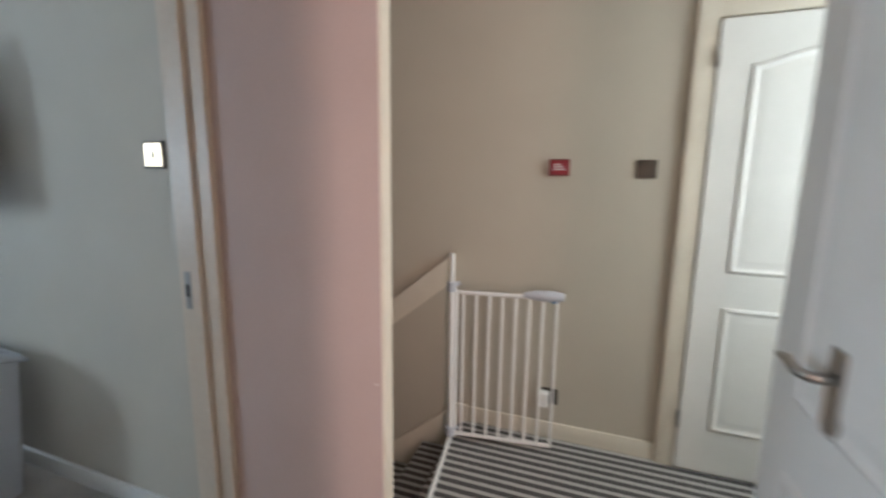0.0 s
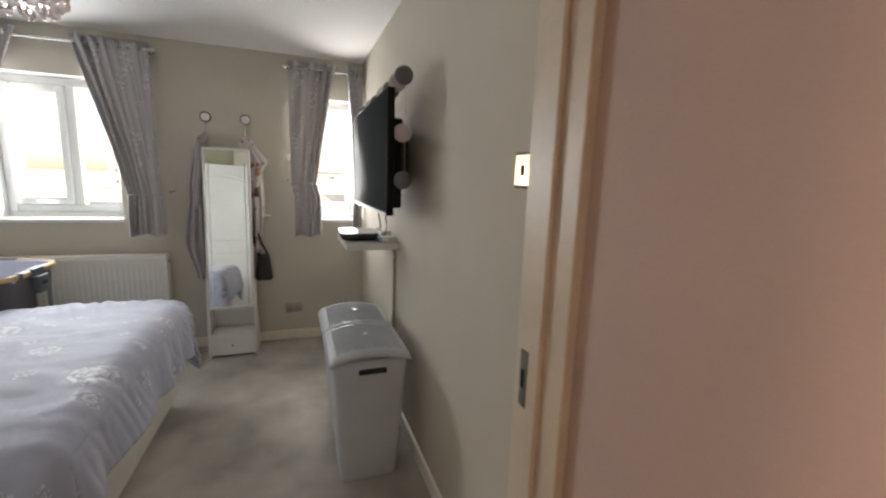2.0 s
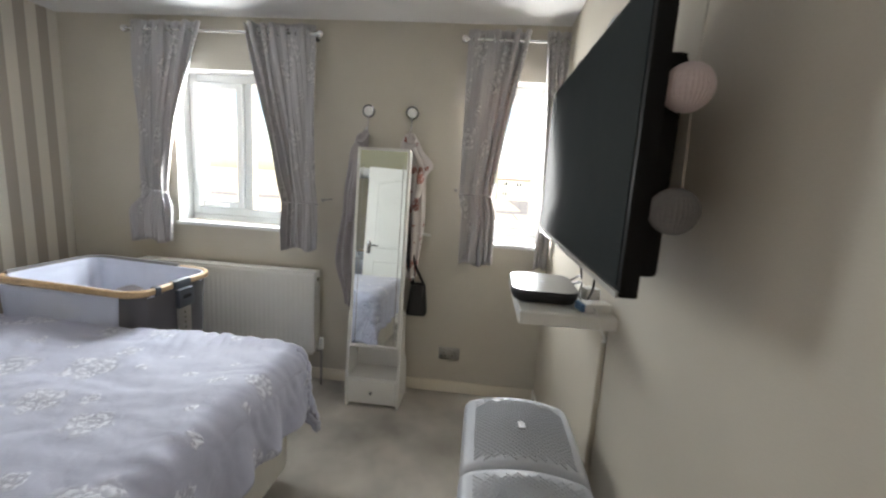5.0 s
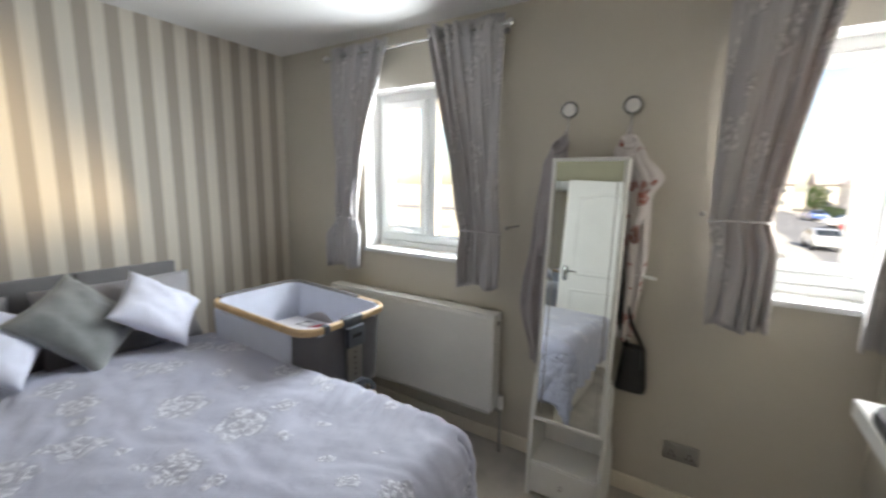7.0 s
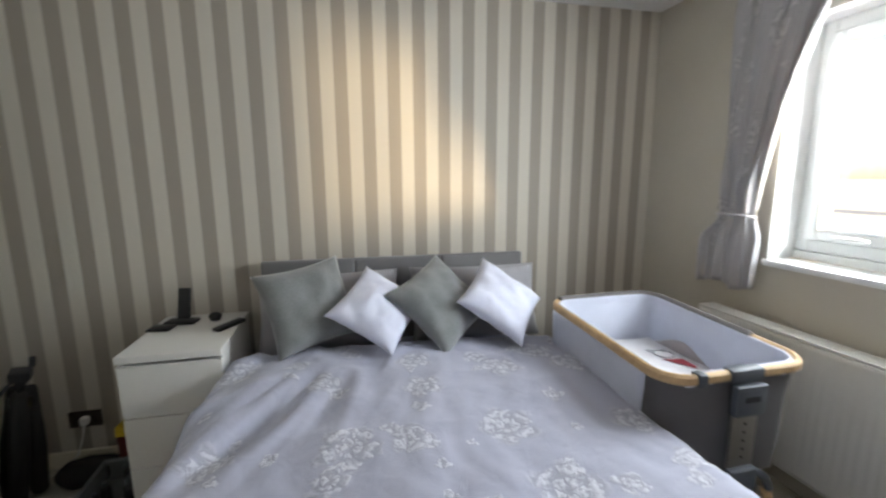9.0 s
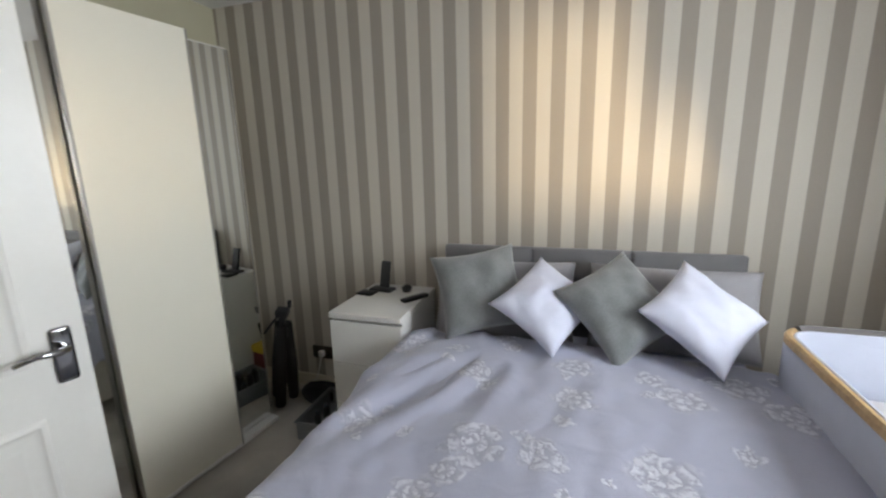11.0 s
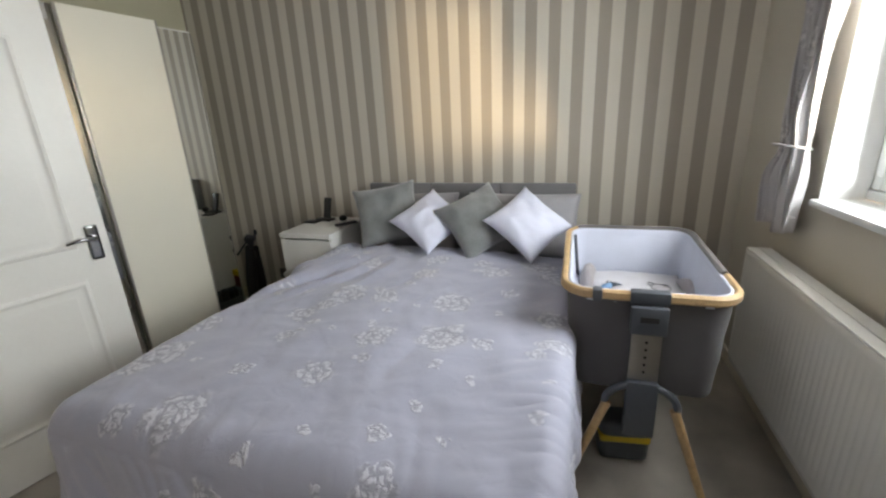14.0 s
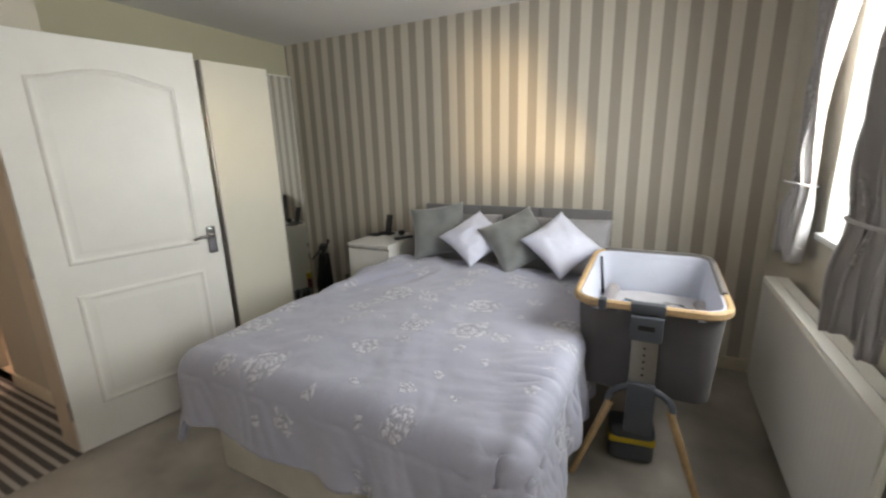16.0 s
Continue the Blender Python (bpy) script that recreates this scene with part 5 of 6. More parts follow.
t = thing("paper_ball_garland", "garland of grey, pink and white paper balls round the television", "garland")
balls = [((0.98, 1.885), POM_GREY), ((1.17, 1.89), POM_PINK), ((1.36, 1.885), POM_GREY), ((1.55, 1.895), POM_WHITE), ((1.72, 1.89), POM_GREY), ((1.85, 1.90), POM_PINK), ((1.975, 1.905), POM_GREY), ((1.968, 1.662), POM_PINK), ((1.985, 1.455), POM_GREY)]
for (x, z), mt in balls:
    bm = bmesh.new()
    pom(bm, (x, 3.275, z), 0.041)
    part("paper_ball", bm, mt, t, "pink paper ball" if mt is POM_PINK else "grey paper ball" if mt is POM_GREY else "white paper ball")
bm = bmesh.new()
tube(bm, [(x, 3.285, z) for (x, z), mt in balls], 0.0013, 6)
part("string", bm, STRING, t)

# ---- laundry bins ----


def laundry_bin(x0):
    t = thing("laundry_bin", "tall silver-grey plastic laundry bin with a lattice lid", "laundry bin", pose(x0, 0, 0), "laundry bins")
    L, ya, yb, top = 0.385, 2.955, 3.31, 0.635

    def wall(u, v):
        k = v
        a = 0.045 * (1 - k)
        cx, cy, hx, hy = L / 2, (ya + yb) / 2, L / 2 - a, (yb - ya) / 2 - a * 0.9
        an = u * math.tau
        e = 0.18
        c, s = math.cos(an), math.sin(an)
        return Vector((cx + hx * math.copysign(abs(c) ** e, c), cy + hy * math.copysign(abs(s) ** e, s), 0.005 + (top - 0.005) * k))

    bm = bmesh.new()
    g = sheet(bm, wall, 72, 14, close_u=True)
    bm.faces.new([r[0] for r in g][::-1])
    bd = part("body", bm, SILVER, t, smooth=True)
    part("hand_slot", boxes(((L - 0.010, 3.075, 0.565), (L + 0.0035, 3.205, 0.592)), bevel=0.006, segs=2), HOLE_SHADE, bd, "near-black pad for the shade in the hand slot", smooth=True)
    bm = bmesh.new()

    def lid(u, v):
        x, y = -0.006 + (L + 0.012) * u, ya - 0.006 + (yb - ya + 0.012) * v
        a, b = 2 * u - 1, 2 * v - 1
        edge = (1 - abs(a) ** 8) * (1 - abs(b) ** 8)
        return Vector((x, y, top - 0.02 + 0.02 * min(1, edge * 4) + 0.034 * (1 - b * b) + 0.008 * (1 - a * a)))

    sheet(bm, lid, 28, 28)
    ld = part("lid", bm, SILVER, t, "domed lattice lid", smooth="all")
    solid(ld, 0.012, 1.0)
    bm = bmesh.new()
    # raised lattice on the lid
    n = 22
    for d in (1, -1):
        for k in range(-n, n + 1):
            pts = []
            for j in range(13):
                v = j / 12
                u = 0.5 + (k / n) * 1.0 + d * (v - 0.5) * 0.9
                if 0.06 < u < 0.94 and 0.06 < v < 0.94:
                    p = lid(u, v)
                    pts.append(p + Vector((0, 0, 0.0135)))
            if len(pts) > 2:
                tube(bm, pts, 0.0028, 4)
    part("lattice", bm, SILVER, ld)
    part("catch", boxes(((L / 2 - 0.01, 3.12, top + 0.052), (L / 2 + 0.03, 3.145, top + 0.062)), bevel=0.003), SILVER, ld)


laundry_bin(1.245)
laundry_bin(1.648)

# ---- wardrobe ----
t = thing("sliding_wardrobe", "free-standing sliding wardrobe with a cream door between mirror doors", "wardrobe", pose(WARDX, 0.68, 0, 0, 0, -6.8) @ pose(-WARDX, -0.68, 0))
WT, WY0, WY1 = 2.085, 0.392, 2.015
part("top_panel", boxes(((WARDX + 0.11, WY0 + 0.004, WT - 0.016), (3.60, WY1, WT - 0.004))), LAMINATE, t)
part("bottom_rail", boxes(((WARDX + 0.024, WY0 + 0.018, 0.0), (WARDX + 0.12, WY1 - 0.018, 0.028)), bevel=0.003), LAMINATE, t)
part("top_rail", boxes(((WARDX + 0.112, WY0 + 0.018, WT - 0.06), (WARDX + 0.14, WY1 - 0.018, WT - 0.018))), STEEL, t)
for y in (WY0, WY1 - 0.017):
    part("side_panel", boxes(((WARDX + 0.105, y, 0.0), (3.60, y + 0.017, WT - 0.023)), bevel=0.0015), LAMINATE, t)
part("back_panel", boxes(((3.59, WY0 + 0.018, 0.02), (3.598, WY1 - 0.018, WT - 0.023))), LAMINATE, t)


def sliding_door(name, x, y0, y1, z1, material, label, turn=0.0):
    d = part(name, boxes(((x, y0 + 0.009, 0.032), (x + 0.018, y1 - 0.009, z1))), material, t, label)
    d.matrix_local = pose(x, y0, 0, 0, 0, turn) @ pose(-x, -y0, 0)
    for y in (y0, y1 - 0.010):
        part("door_stile", boxes(((x - 0.003, y, 0.030), (x + 0.02, y + 0.010, z1)), bevel=0.002), STEEL, d)
    part("bottom_trim", boxes(((x - 0.003, y0 + 0.01, 0.030), (x + 0.019, y1 - 0.01, 0.044)), bevel=0.002), LAMINATE, d)


sliding_door("sliding_door", WARDX, 0.678, 1.178, WT, CREAM_PANEL, "plain cream sliding door")
sliding_door("mirror_door", WARDX + 0.075, 0.412, 0.99, WT - 0.02, MIRROR, "mirror sliding door")
sliding_door("mirror_door", WARDX + 0.032, 1.15, 2.0, WT - 0.005, MIRROR, "mirror sliding door", 6.8)

# ---- doors ----


def panel_outline(x0, x1, z0, z1, arch):
    pts = [(x0, z0), (x1, z0), (x1, z1)]
    if arch:
        n = 20
        for k in range(1, n):
            u = k / n
            s = math.sin(math.pi * u)
            pts.append((x1 + (x0 - x1) * u, z1 + arch * (s ** 1.6)))
    pts.append((x0, z1))
    return pts


def door_leaf(t, w, h, material=None, thick=0.036):
    """A moulded two-panel leaf along x, from y = 0 to thick."""
    m = material or WHITE
    part("leaf", boxes(((0, 0, 0.008), (w, thick, h)), bevel=0.003), m, t)
    b = 0.125
    for x0, x1, z0, z1, arch in ((b, w - b, 0.95 * h / 1.98, h - 0.19, 0.055), (b, w - b, 0.23, 0.80 * h / 1.98, 0)):
        for side, y in ((-1, 0.0), (1, thick)):
            o = panel_outline(x0, x1, z0, z1, arch)
            # moulding: a stepped rim and a raised field
            bm = bmesh.new()
            dense = []
            for i, p in enumerate(o):
                q = o[(i + 1) % len(o)]
                k = max(1, int(math.hypot(q[0] - p[0], q[1] - p[1]) / 0.05))
                dense += [(p[0] + (q[0] - p[0]) * s / k, p[1] + (q[1] - p[1]) * s / k) for s in range(k)]
            cx, cz = (x0 + x1) / 2, (z0 + z1) / 2
            prof = ((0.0, 0.0), (0.006, 0.007), (0.016, 0.009), (0.024, 0.003), (0.034, 0.001), (0.060, 0.0065), (0.064, 0.0065))
            rings = []
            for ins, out in prof:
                kx, kz = 1 - ins / ((x1 - x0) / 2), 1 - ins / ((z1 - z0) / 2)
                rings.append([bm.verts.new((cx + (px - cx) * kx, y + side * out, cz + (pz - cz) * kz)) for px, pz in dense])
            for r0, r1 in zip(rings, rings[1:]):
                for i in range(len(dense)):
                    j = (i + 1) % len(dense)
                    bm.faces.new((r0[i], r0[j], r1[j], r1[i]))
            bm.faces.new(rings[-1])
            part("moulded_panel", bm, m, t, smooth=True)


def lever(t, x, z, thick, to, material=CHROME):
    """A lever handle on a long plate, on both faces; to: the way the lever points along x."""
    for side, y in ((-1, 0.0), (1, thick)):
        bm = bmesh.new()
        a, b = sorted((y, y + side * 0.009))
        box(bm, (x - 0.024, a, z - 0.085), (x + 0.024, b, z + 0.075), 0.01, 3)
        h = part("door_handle", bm, material, t, "chrome lever handle on an oval plate", smooth=True)
        bm = bmesh.new()
        tube(bm, [(x, y + side * 0.008, z + 0.02), (x, y + side * 0.045, z + 0.02), (x + to * 0.02, y + side * 0.055, z + 0.02), (x + to * 0.07, y + side * 0.052, z + 0.026), (x + to * 0.115, y + side * 0.05, z + 0.016)], [0.011, 0.010, 0.010, 0.009, 0.006], 10)
        part("lever", bm, material, h, smooth="all")


door = tagged(new("door_1"), "white moulded two-panel bedroom door standing wide open", "door", kind="structure")
door.matrix_world = pose(3.165, 2.285, 0, 0, 0, -101.5)
door_leaf(door, 0.845, 2.03)
lever(door, 0.785, 0.99, 0.036, -1, DARK_CHROME)
part("latch_plate", boxes(((0.8445, 0.007, 0.93), (0.8465, 0.029, 1.06))), STEEL, door)
for z in (0.25, 1.0, 1.78):
    bm = bmesh.new()
    cyl(bm, (-0.004, 0.002, z - 0.05), (-0.004, 0.002, z + 0.05), 0.007, segs=10)
    part("hinge", bm, STEEL, door, smooth=True)

lin = tagged(new("door_lining_1"), "cream painted door lining of the bedroom doorway", "door frame", kind="structure")
part("strike_jamb", boxes(((DX0 - 0.012, DY1, 0.0), (DX1 + 0.012, DY1 + 0.03, 2.06)), bevel=0.002), BEIGE_TRIM, lin)
part("hinge_jamb", boxes(((HX0 - 0.004, DY0 - 0.03, 0.0), (HX1 + 0.012, DY0, 2.06)), bevel=0.002), BEIGE_TRIM, lin)
part("head", boxes(((DX0 - 0.012, DY0, 2.03), (HX1 + 0.012, DY1, 2.06)), bevel=0.002), BEIGE_TRIM, lin)
part("door_stop", boxes(((DX0 + 0.055, DY1 - 0.012, 0.0), (DX0 + 0.09, DY1, 2.03)), bevel=0.002), BEIGE_TRIM, lin)
part("architrave", boxes(((DX0 - 0.016, DY1 + 0.008, 0.0), (DX0, DY1 + 0.072, 2.11)), bevel=0.005, segs=2), WHITE, lin, smooth=True)
part("strike_plate", boxes(((DX0 + 0.012, DY1 - 0.0025, 1.0), (DX0 + 0.036, DY1 + 0.001, 1.12))), STEEL, lin, "small steel strike plate")
part("strike_hole", boxes(((DX0 + 0.018, DY1 - 0.0035, 1.04), (DX0 + 0.030, DY1 - 0.001, 1.08))), HOLE_SHADE, lin)

door = tagged(new("door_2"), "white moulded panel door, closed, on the landing", "door", kind="structure")
door.matrix_world = pose(4.79, NY - 0.04, 0, 0, 0, 0)
door_leaf(door, 0.76, 2.11)
lever(door, 0.70, 1.0, 0.036, -1)
for z in (0.27, 1.96):
    part("hinge", boxes(((-0.012, -0.004, z - 0.045), (0.006, 0.002, z + 0.045)), bevel=0.001), STEEL, door)
lin = tagged(new("door_lining_2"), "cream painted architrave round the closed landing door", "door frame", kind="structure")
part("architrave", boxes(((4.70, NY - 0.03, 0.0), (4.785, NY, 2.21)), bevel=0.006, segs=2), CREAM, lin, smooth=True)
part("architrave", boxes(((5.557, NY - 0.03, 0.0), (5.64, NY, 2.21)), bevel=0.006, segs=2), CREAM, lin, smooth=True)
part("architrave_head", boxes(((4.785, NY - 0.03, 2.12), (5.557, NY, 2.21)), bevel=0.006, segs=2), CREAM, lin, smooth=True)

door = tagged(new("door_3"), "white moulded door folded back against the landing wall", "door", kind="structure")
door.matrix_world = pose(4.735, 3.43, 0, 0, 0, -90)
door_leaf(door, 0.76, 2.03)
lever(door, 0.26, 1.065, 0.036, -1, STEEL)
lin = tagged(new("door_lining_3"), "painted corner trim beside the folded-back door", "trim", kind="structure")
part("corner_trim", boxes(((4.842, 3.45, 0.0), (4.99, 3.475, H)), bevel=0.003), BEIGE_TRIM, lin)

# ---- baseboards ----


def skirting(name, specs, material, label="cream painted skirting board"):
    s = tagged(new(name), label, "skirting", kind="structure")
    for lo, hi in specs:
        bm = boxes((lo, hi), bevel=0.006, segs=2)
        part("board", bm, material, s, smooth=True)


skirting("baseboard_west", [((0, 0.016, 0.0), (0.016, TVY - 0.016, 0.085))], CREAM)
skirting("baseboard_north", [((0, TVY - 0.016, 0.0), (DX0 - 0.018, TVY, 0.085))], WHITE)
skirting("baseboard_south", [((0, 0, 0.0), (2.40, 0.016, 0.085)), ((2.81, 0, 0.0), (3.80, 0.016, 0.085))], CREAM)
skirting("baseboard_landing", [((3.70, NY - 0.016, 0.0), (4.70, NY, 0.095)), ((HX1, SY, 0.0), (4.4, SY + 0.016, 0.095))], CREAM)
tr = tagged(new("trim"), "cream corner bead at the end of the landing wall", "trim", kind="structure")
part("corner_bead", boxes(((3.800, PY - 0.004, 0.0), (3.812, PY + 0.046, H)), bevel=0.003), CREAM, tr)
part("stair_string", boxes(((3.62, NY - 0.02, -0.1), (3.70, NY, 0.10))), CREAM, tr)

# ---- chandelier ----
t = thing("chandelier", "ceiling light hung with clusters of clear crystal beads", "chandelier", pose(1.70, 1.83, 0))
bm = bmesh.new()
cyl(bm, (0, 0, H - 0.03), (0, 0, H), 0.06, segs=24)
part("ceiling_rose", bm, CHROME, t, smooth=True)
bm = bmesh.new()
cyl(bm, (0, 0, 2.17), (0, 0, H - 0.03), 0.008, segs=10)
part("rod", bm, CHROME, t, smooth=True)
bm = bmesh.new()
ring = [(0.13 * math.cos(k * math.tau / 24), 0.13 * math.sin(k * math.tau / 24), 2.18) for k in range(24)]
tube(bm, ring, 0.006, 6, closed=True)
for k in range(3):
    a = k * math.tau / 3
    tube(bm, [(0, 0, 2.19), (0.13 * math.cos(a), 0.13 * math.sin(a), 2.18)], 0.005, 6)
part("frame", bm, CHROME, t, smooth=True)
bm = bmesh.new()
ball(bm, (0, 0, 0), 0.021, u=10, v=7)
rnd = random.Random(5)
bead_mesh = None
for k in range(110):
    zt = 1 - (k + 0.5) / 110 * 1.75
    a = k * 2.39996
    rr = math.sqrt(max(0, 1 - min(1, abs(zt)) ** 2))
    p = Vector((0.165 * rr * math.cos(a), 0.165 * rr * math.sin(a), 2.135 + 0.115 * zt * 1.0 + rnd.uniform(-0.008, 0.008)))
    if bead_mesh is None:
        ob = part("crystal_bead", bm, CRYSTAL, t, smooth="all")
        bead_mesh = ob.data
    else:
        ob = new("crystal_bead", bead_mesh)
        ob.parent = t
    ob.matrix_local = Matrix.LocRotScale(p, None, (1, 1, 1.1))

# ---- things in the corner by the wardrobe ----
t = thing("tripod", "folded black camera tripod leaning in the corner", "tripod", pose(3.395, 0.235, 0.0, -12, -9, 20))
for k in range(3):
    a = radians(90 + 120 * k)
    dx, dy = math.cos(a), math.sin(a)
    bm = bmesh.new()
    tube(bm, [(0.024 * dx, 0.024 * dy, 0.60), (0.045 * dx, 0.045 * dy, 0.30), (0.060 * dx, 0.060 * dy, 0.03)], [0.028, 0.038, 0.032], 10)
    lg = part("leg", bm, BLACK_CLOTH, t, smooth="all")
    for z, r in ((0.25, 0.045), (0.13, 0.055)):
        bm = bmesh.new()
        cyl(bm, (r * dx, r * dy, z - 0.02), (r * dx, r * dy, z + 0.02), 0.022, segs=12)
        part("leg_clamp", bm, BLACK, lg, smooth=True)
bm = bmesh.new()
cyl(bm, (0, 0, 0.5), (0, 0, 0.68), 0.014, segs=12)
cyl(bm, (0, 0, 0.52), (0, 0, 0.58), 0.04, segs=14)
part("centre_column", bm, BLACK, t, smooth=True)
part("head", boxes(((-0.035, -0.03, 0.66), (0.035, 0.03, 0.70)), ((-0.02, -0.02, 0.62), (0.02, 0.02, 0.66)), bevel=0.006, segs=2), BLACK, t, smooth=True)
bm = bmesh.new()
tube(bm, [(0.02, 0, 0.66), (0.06, 0.03, 0.60), (0.09, 0.045, 0.55)], 0.008, 8)
part("pan_handle", bm, BLACK, t, smooth="all")
bm = bmesh.new()
cyl(bm, (-0.03, -0.03, 0.70), (-0.03, -0.03, 0.74), 0.012, segs=10)
part("clamp_knob", bm, BLACK, t, smooth=True)

bm = bmesh.new()
ball(bm, (3.17, 0.15, 0.055), 0.11, 1.25, 0.75, 0.55, u=24, v=14)
for v in bm.verts:
    v.co += 0.025 * noise.noise_vector(v.co * 11)
    v.co.z = max(0.002, v.co.z)
tagged(mesh("black_bag", bm, BLACK_CLOTH, smooth="all"), "crumpled black cloth bag on the carpet", "bag")

t = thing("storage_crate", "low grey plastic crate filled with dark odds and ends", "crate", pose(2.945, 0.352, 0, 0, 0, 2))
bm = bmesh.new()
for lo, hi in (((-0.13, -0.18, 0.0), (0.13, 0.18, 0.008)), ((-0.13, -0.18, 0.008), (-0.122, 0.18, 0.11)), ((0.122, -0.18, 0.008), (0.13, 0.18, 0.11)), ((-0.122, -0.18, 0.008), (0.122, -0.172, 0.11)), ((-0.122, 0.172, 0.008), (0.122, 0.18, 0.11))):
    box(bm, lo, hi, 0.002)
part("tray", bm, CRATE, t)
bm = bmesh.new()
band(bm, [Vector(p) for p in [(0.134, -0.184, 0), (0.134, 0.184, 0), (-0.134, 0.184, 0), (-0.134, -0.184, 0)]], lambda y: 0.108, 0.012, 0.014)
part("lip", bm, CRATE, t)
rnd = random.Random(11)
for k in range(7):
    t2 = thing("bottle", "small dark bottle standing in the crate", "bottle", pose(2.945 + rnd.uniform(-0.09, 0.09), 0.352 + 0.04 * k - 0.12, 0.01))
    h, r = rnd.uniform(0.10, 0.17), rnd.uniform(0.018, 0.026)
    bm = bmesh.new()
    cyl(bm, (0, 0, 0), (0, 0, h * 0.75), r, segs=14)
    cyl(bm, (0, 0, h * 0.75), (0, 0, h * 0.85), r, r * 0.5, segs=14)
    part("flask", bm, BLACK, t2, smooth=True)
    bm = bmesh.new()
    cyl(bm, (0, 0, h * 0.85), (0, 0, h), r * 0.55, segs=12)
    part("cap", bm, CRIB_FRAME, t2, smooth=True)
t = thing("box_file", "yellow and maroon card box standing behind the crate", "box", pose(2.90, 0.10, 0, 0, 0, -3))
part("card_box", boxes(((-0.07, -0.06, 0.0), (0.13, 0.06, 0.24)), bevel=0.003), MAROON, t)
part("card_lid", boxes(((-0.074, -0.064, 0.215), (0.134, 0.064, 0.265)), bevel=0.003), YELLOW, t, "yellow card lid")

# ---- stair gate, stairs and rail ----
t = thing("stair_gate", "white tubular metal stair gate standing open", "stair gate")
HP, NP = Vector((3.66, 4.31, 0)), Vector((3.785, 3.31, 0))
GT = 0.855


def post(name, a, z0, z1, r=0.013):
    bm = bmesh.new()
    cyl(bm, (a.x, a.y, z0), (a.x, a.y, z1), r, segs=12)
    return part(name, bm, PLASTIC, t, smooth=True)


post("hinge_post", HP, 0.0, 1.05)
post("hinge_post", HP + Vector((0.02, 0.012, 0)), 0.03, GT)
post("latch_post", NP, 0.0, 0.86)
bm = bmesh.new()
tube(bm, [HP + Vector((0, 0, 0.014)), NP + Vector((0, 0, 0.014))], 0.013, 10)
part("threshold_bar", bm, PLASTIC, t, smooth=True)
leaf_dir = Vector((0.992, 0.125, 0))
A = HP + Vector((0.035, 0.012, 0))
for z in (0.045, GT - 0.01):
    bm = bmesh.new()
    tube(bm, [A + Vector((0, 0, z)), A + leaf_dir * 0.50 + Vector((0, 0, z))], 0.011, 10)
    part("rail", bm, PLASTIC, t, smooth=True)
for k in range(8):
    p = A + leaf_dir * (0.50 * (k + 0.35) / 7.4)
    bm = bmesh.new()
    cyl(bm, (p.x, p.y, 0.045), (p.x, p.y, GT - 0.01), 0.008, segs=10)
    part("bar", bm, PLASTIC, t, smooth=True)
bm = bmesh.new()
e = A + leaf_dir * 0.42 + Vector((0, 0, GT))
tube(bm, [e - leaf_dir * 0.09, e - leaf_dir * 0.03, e + leaf_dir * 0.05, e + leaf_dir * 0.11], [0.012, 0.026, 0.03, 0.02], 12)
gh = part("latch_handle", bm, SILVER, t, "grey plastic latch handle", smooth=True)
bm = bmesh.new()
cyl(bm, e + leaf_dir * 0.06 - Vector((0, 0, 0.03)), e + leaf_dir * 0.06 - Vector((0, 0, 0.015)), 0.02, segs=12)
part("latch_button", bm, BLUE, gh, "blue release button", smooth=True)
for p, z in ((HP, GT + 0.02), (HP, 0.06), (NP, 0.84)):
    bm = bmesh.new()
    cyl(bm, (p.x, p.y, z - 0.025), (p.x, p.y, z + 0.025), 0.024, segs=14)
    cyl(bm, (p.x, p.y, z), (p.x + (0.04 if p is HP else 0.0), p.y + (0.02 if p is HP else -0.03), z + 0.02), 0.012, segs=12)
    part("wall_fixing", bm, SILVER if p is HP else PLASTIC, t, smooth=True)

st = tagged(new("stairs"), "staircase going down, carpeted in dark and light stripes", "stairs", kind="structure")
for k in range(1, 13):
    x1 = 3.66 - (k - 1) * 0.225
    part("tread", boxes(((x1 - 0.245, TVY + 0.1, -0.19 * k - 0.2), (x1 - 0.0005 * k, NY, -0.19 * k)), bevel=0.012, segs=2), RUNNER, st, smooth=True)
part("landing_edge", boxes(((3.655, PY + 0.012, -0.2), (3.83, NY, 0.0)), bevel=0.006), RUNNER, st)


def sloped(name, x_top, z_top, height, y0, y1, material, label):
    s = tagged(new(name), label, "rail", kind="structure")
    bm = bmesh.new()
    run, drop = 2.6, 2.6 * 0.80
    prof = ((x_top, z_top), (x_top, z_top - height), (x_top - run, z_top - height - drop), (x_top - run, z_top - drop))
    a = [bm.verts.new((x, y0, z)) for x, z in prof]
    b = [bm.verts.new((x, y1, z)) for x, z in prof]
    bm.faces.new(a)
    bm.faces.new(b[::-1])
    for i in range(4):
        j = (i + 1) % 4
        bm.faces.new((a[i], b[i], b[j], a[j]))
    part("board", bm, material, s)


sloped("handrail", 3.60, 1.01, 0.16, NY - 0.05, NY - 0.001, CREAM, "cream painted handrail board down the stair wall")
sloped("stair_skirting", 3.64, 0.10, 0.30, NY - 0.02, NY - 0.0005, CREAM, "cream painted skirting down the stairs")

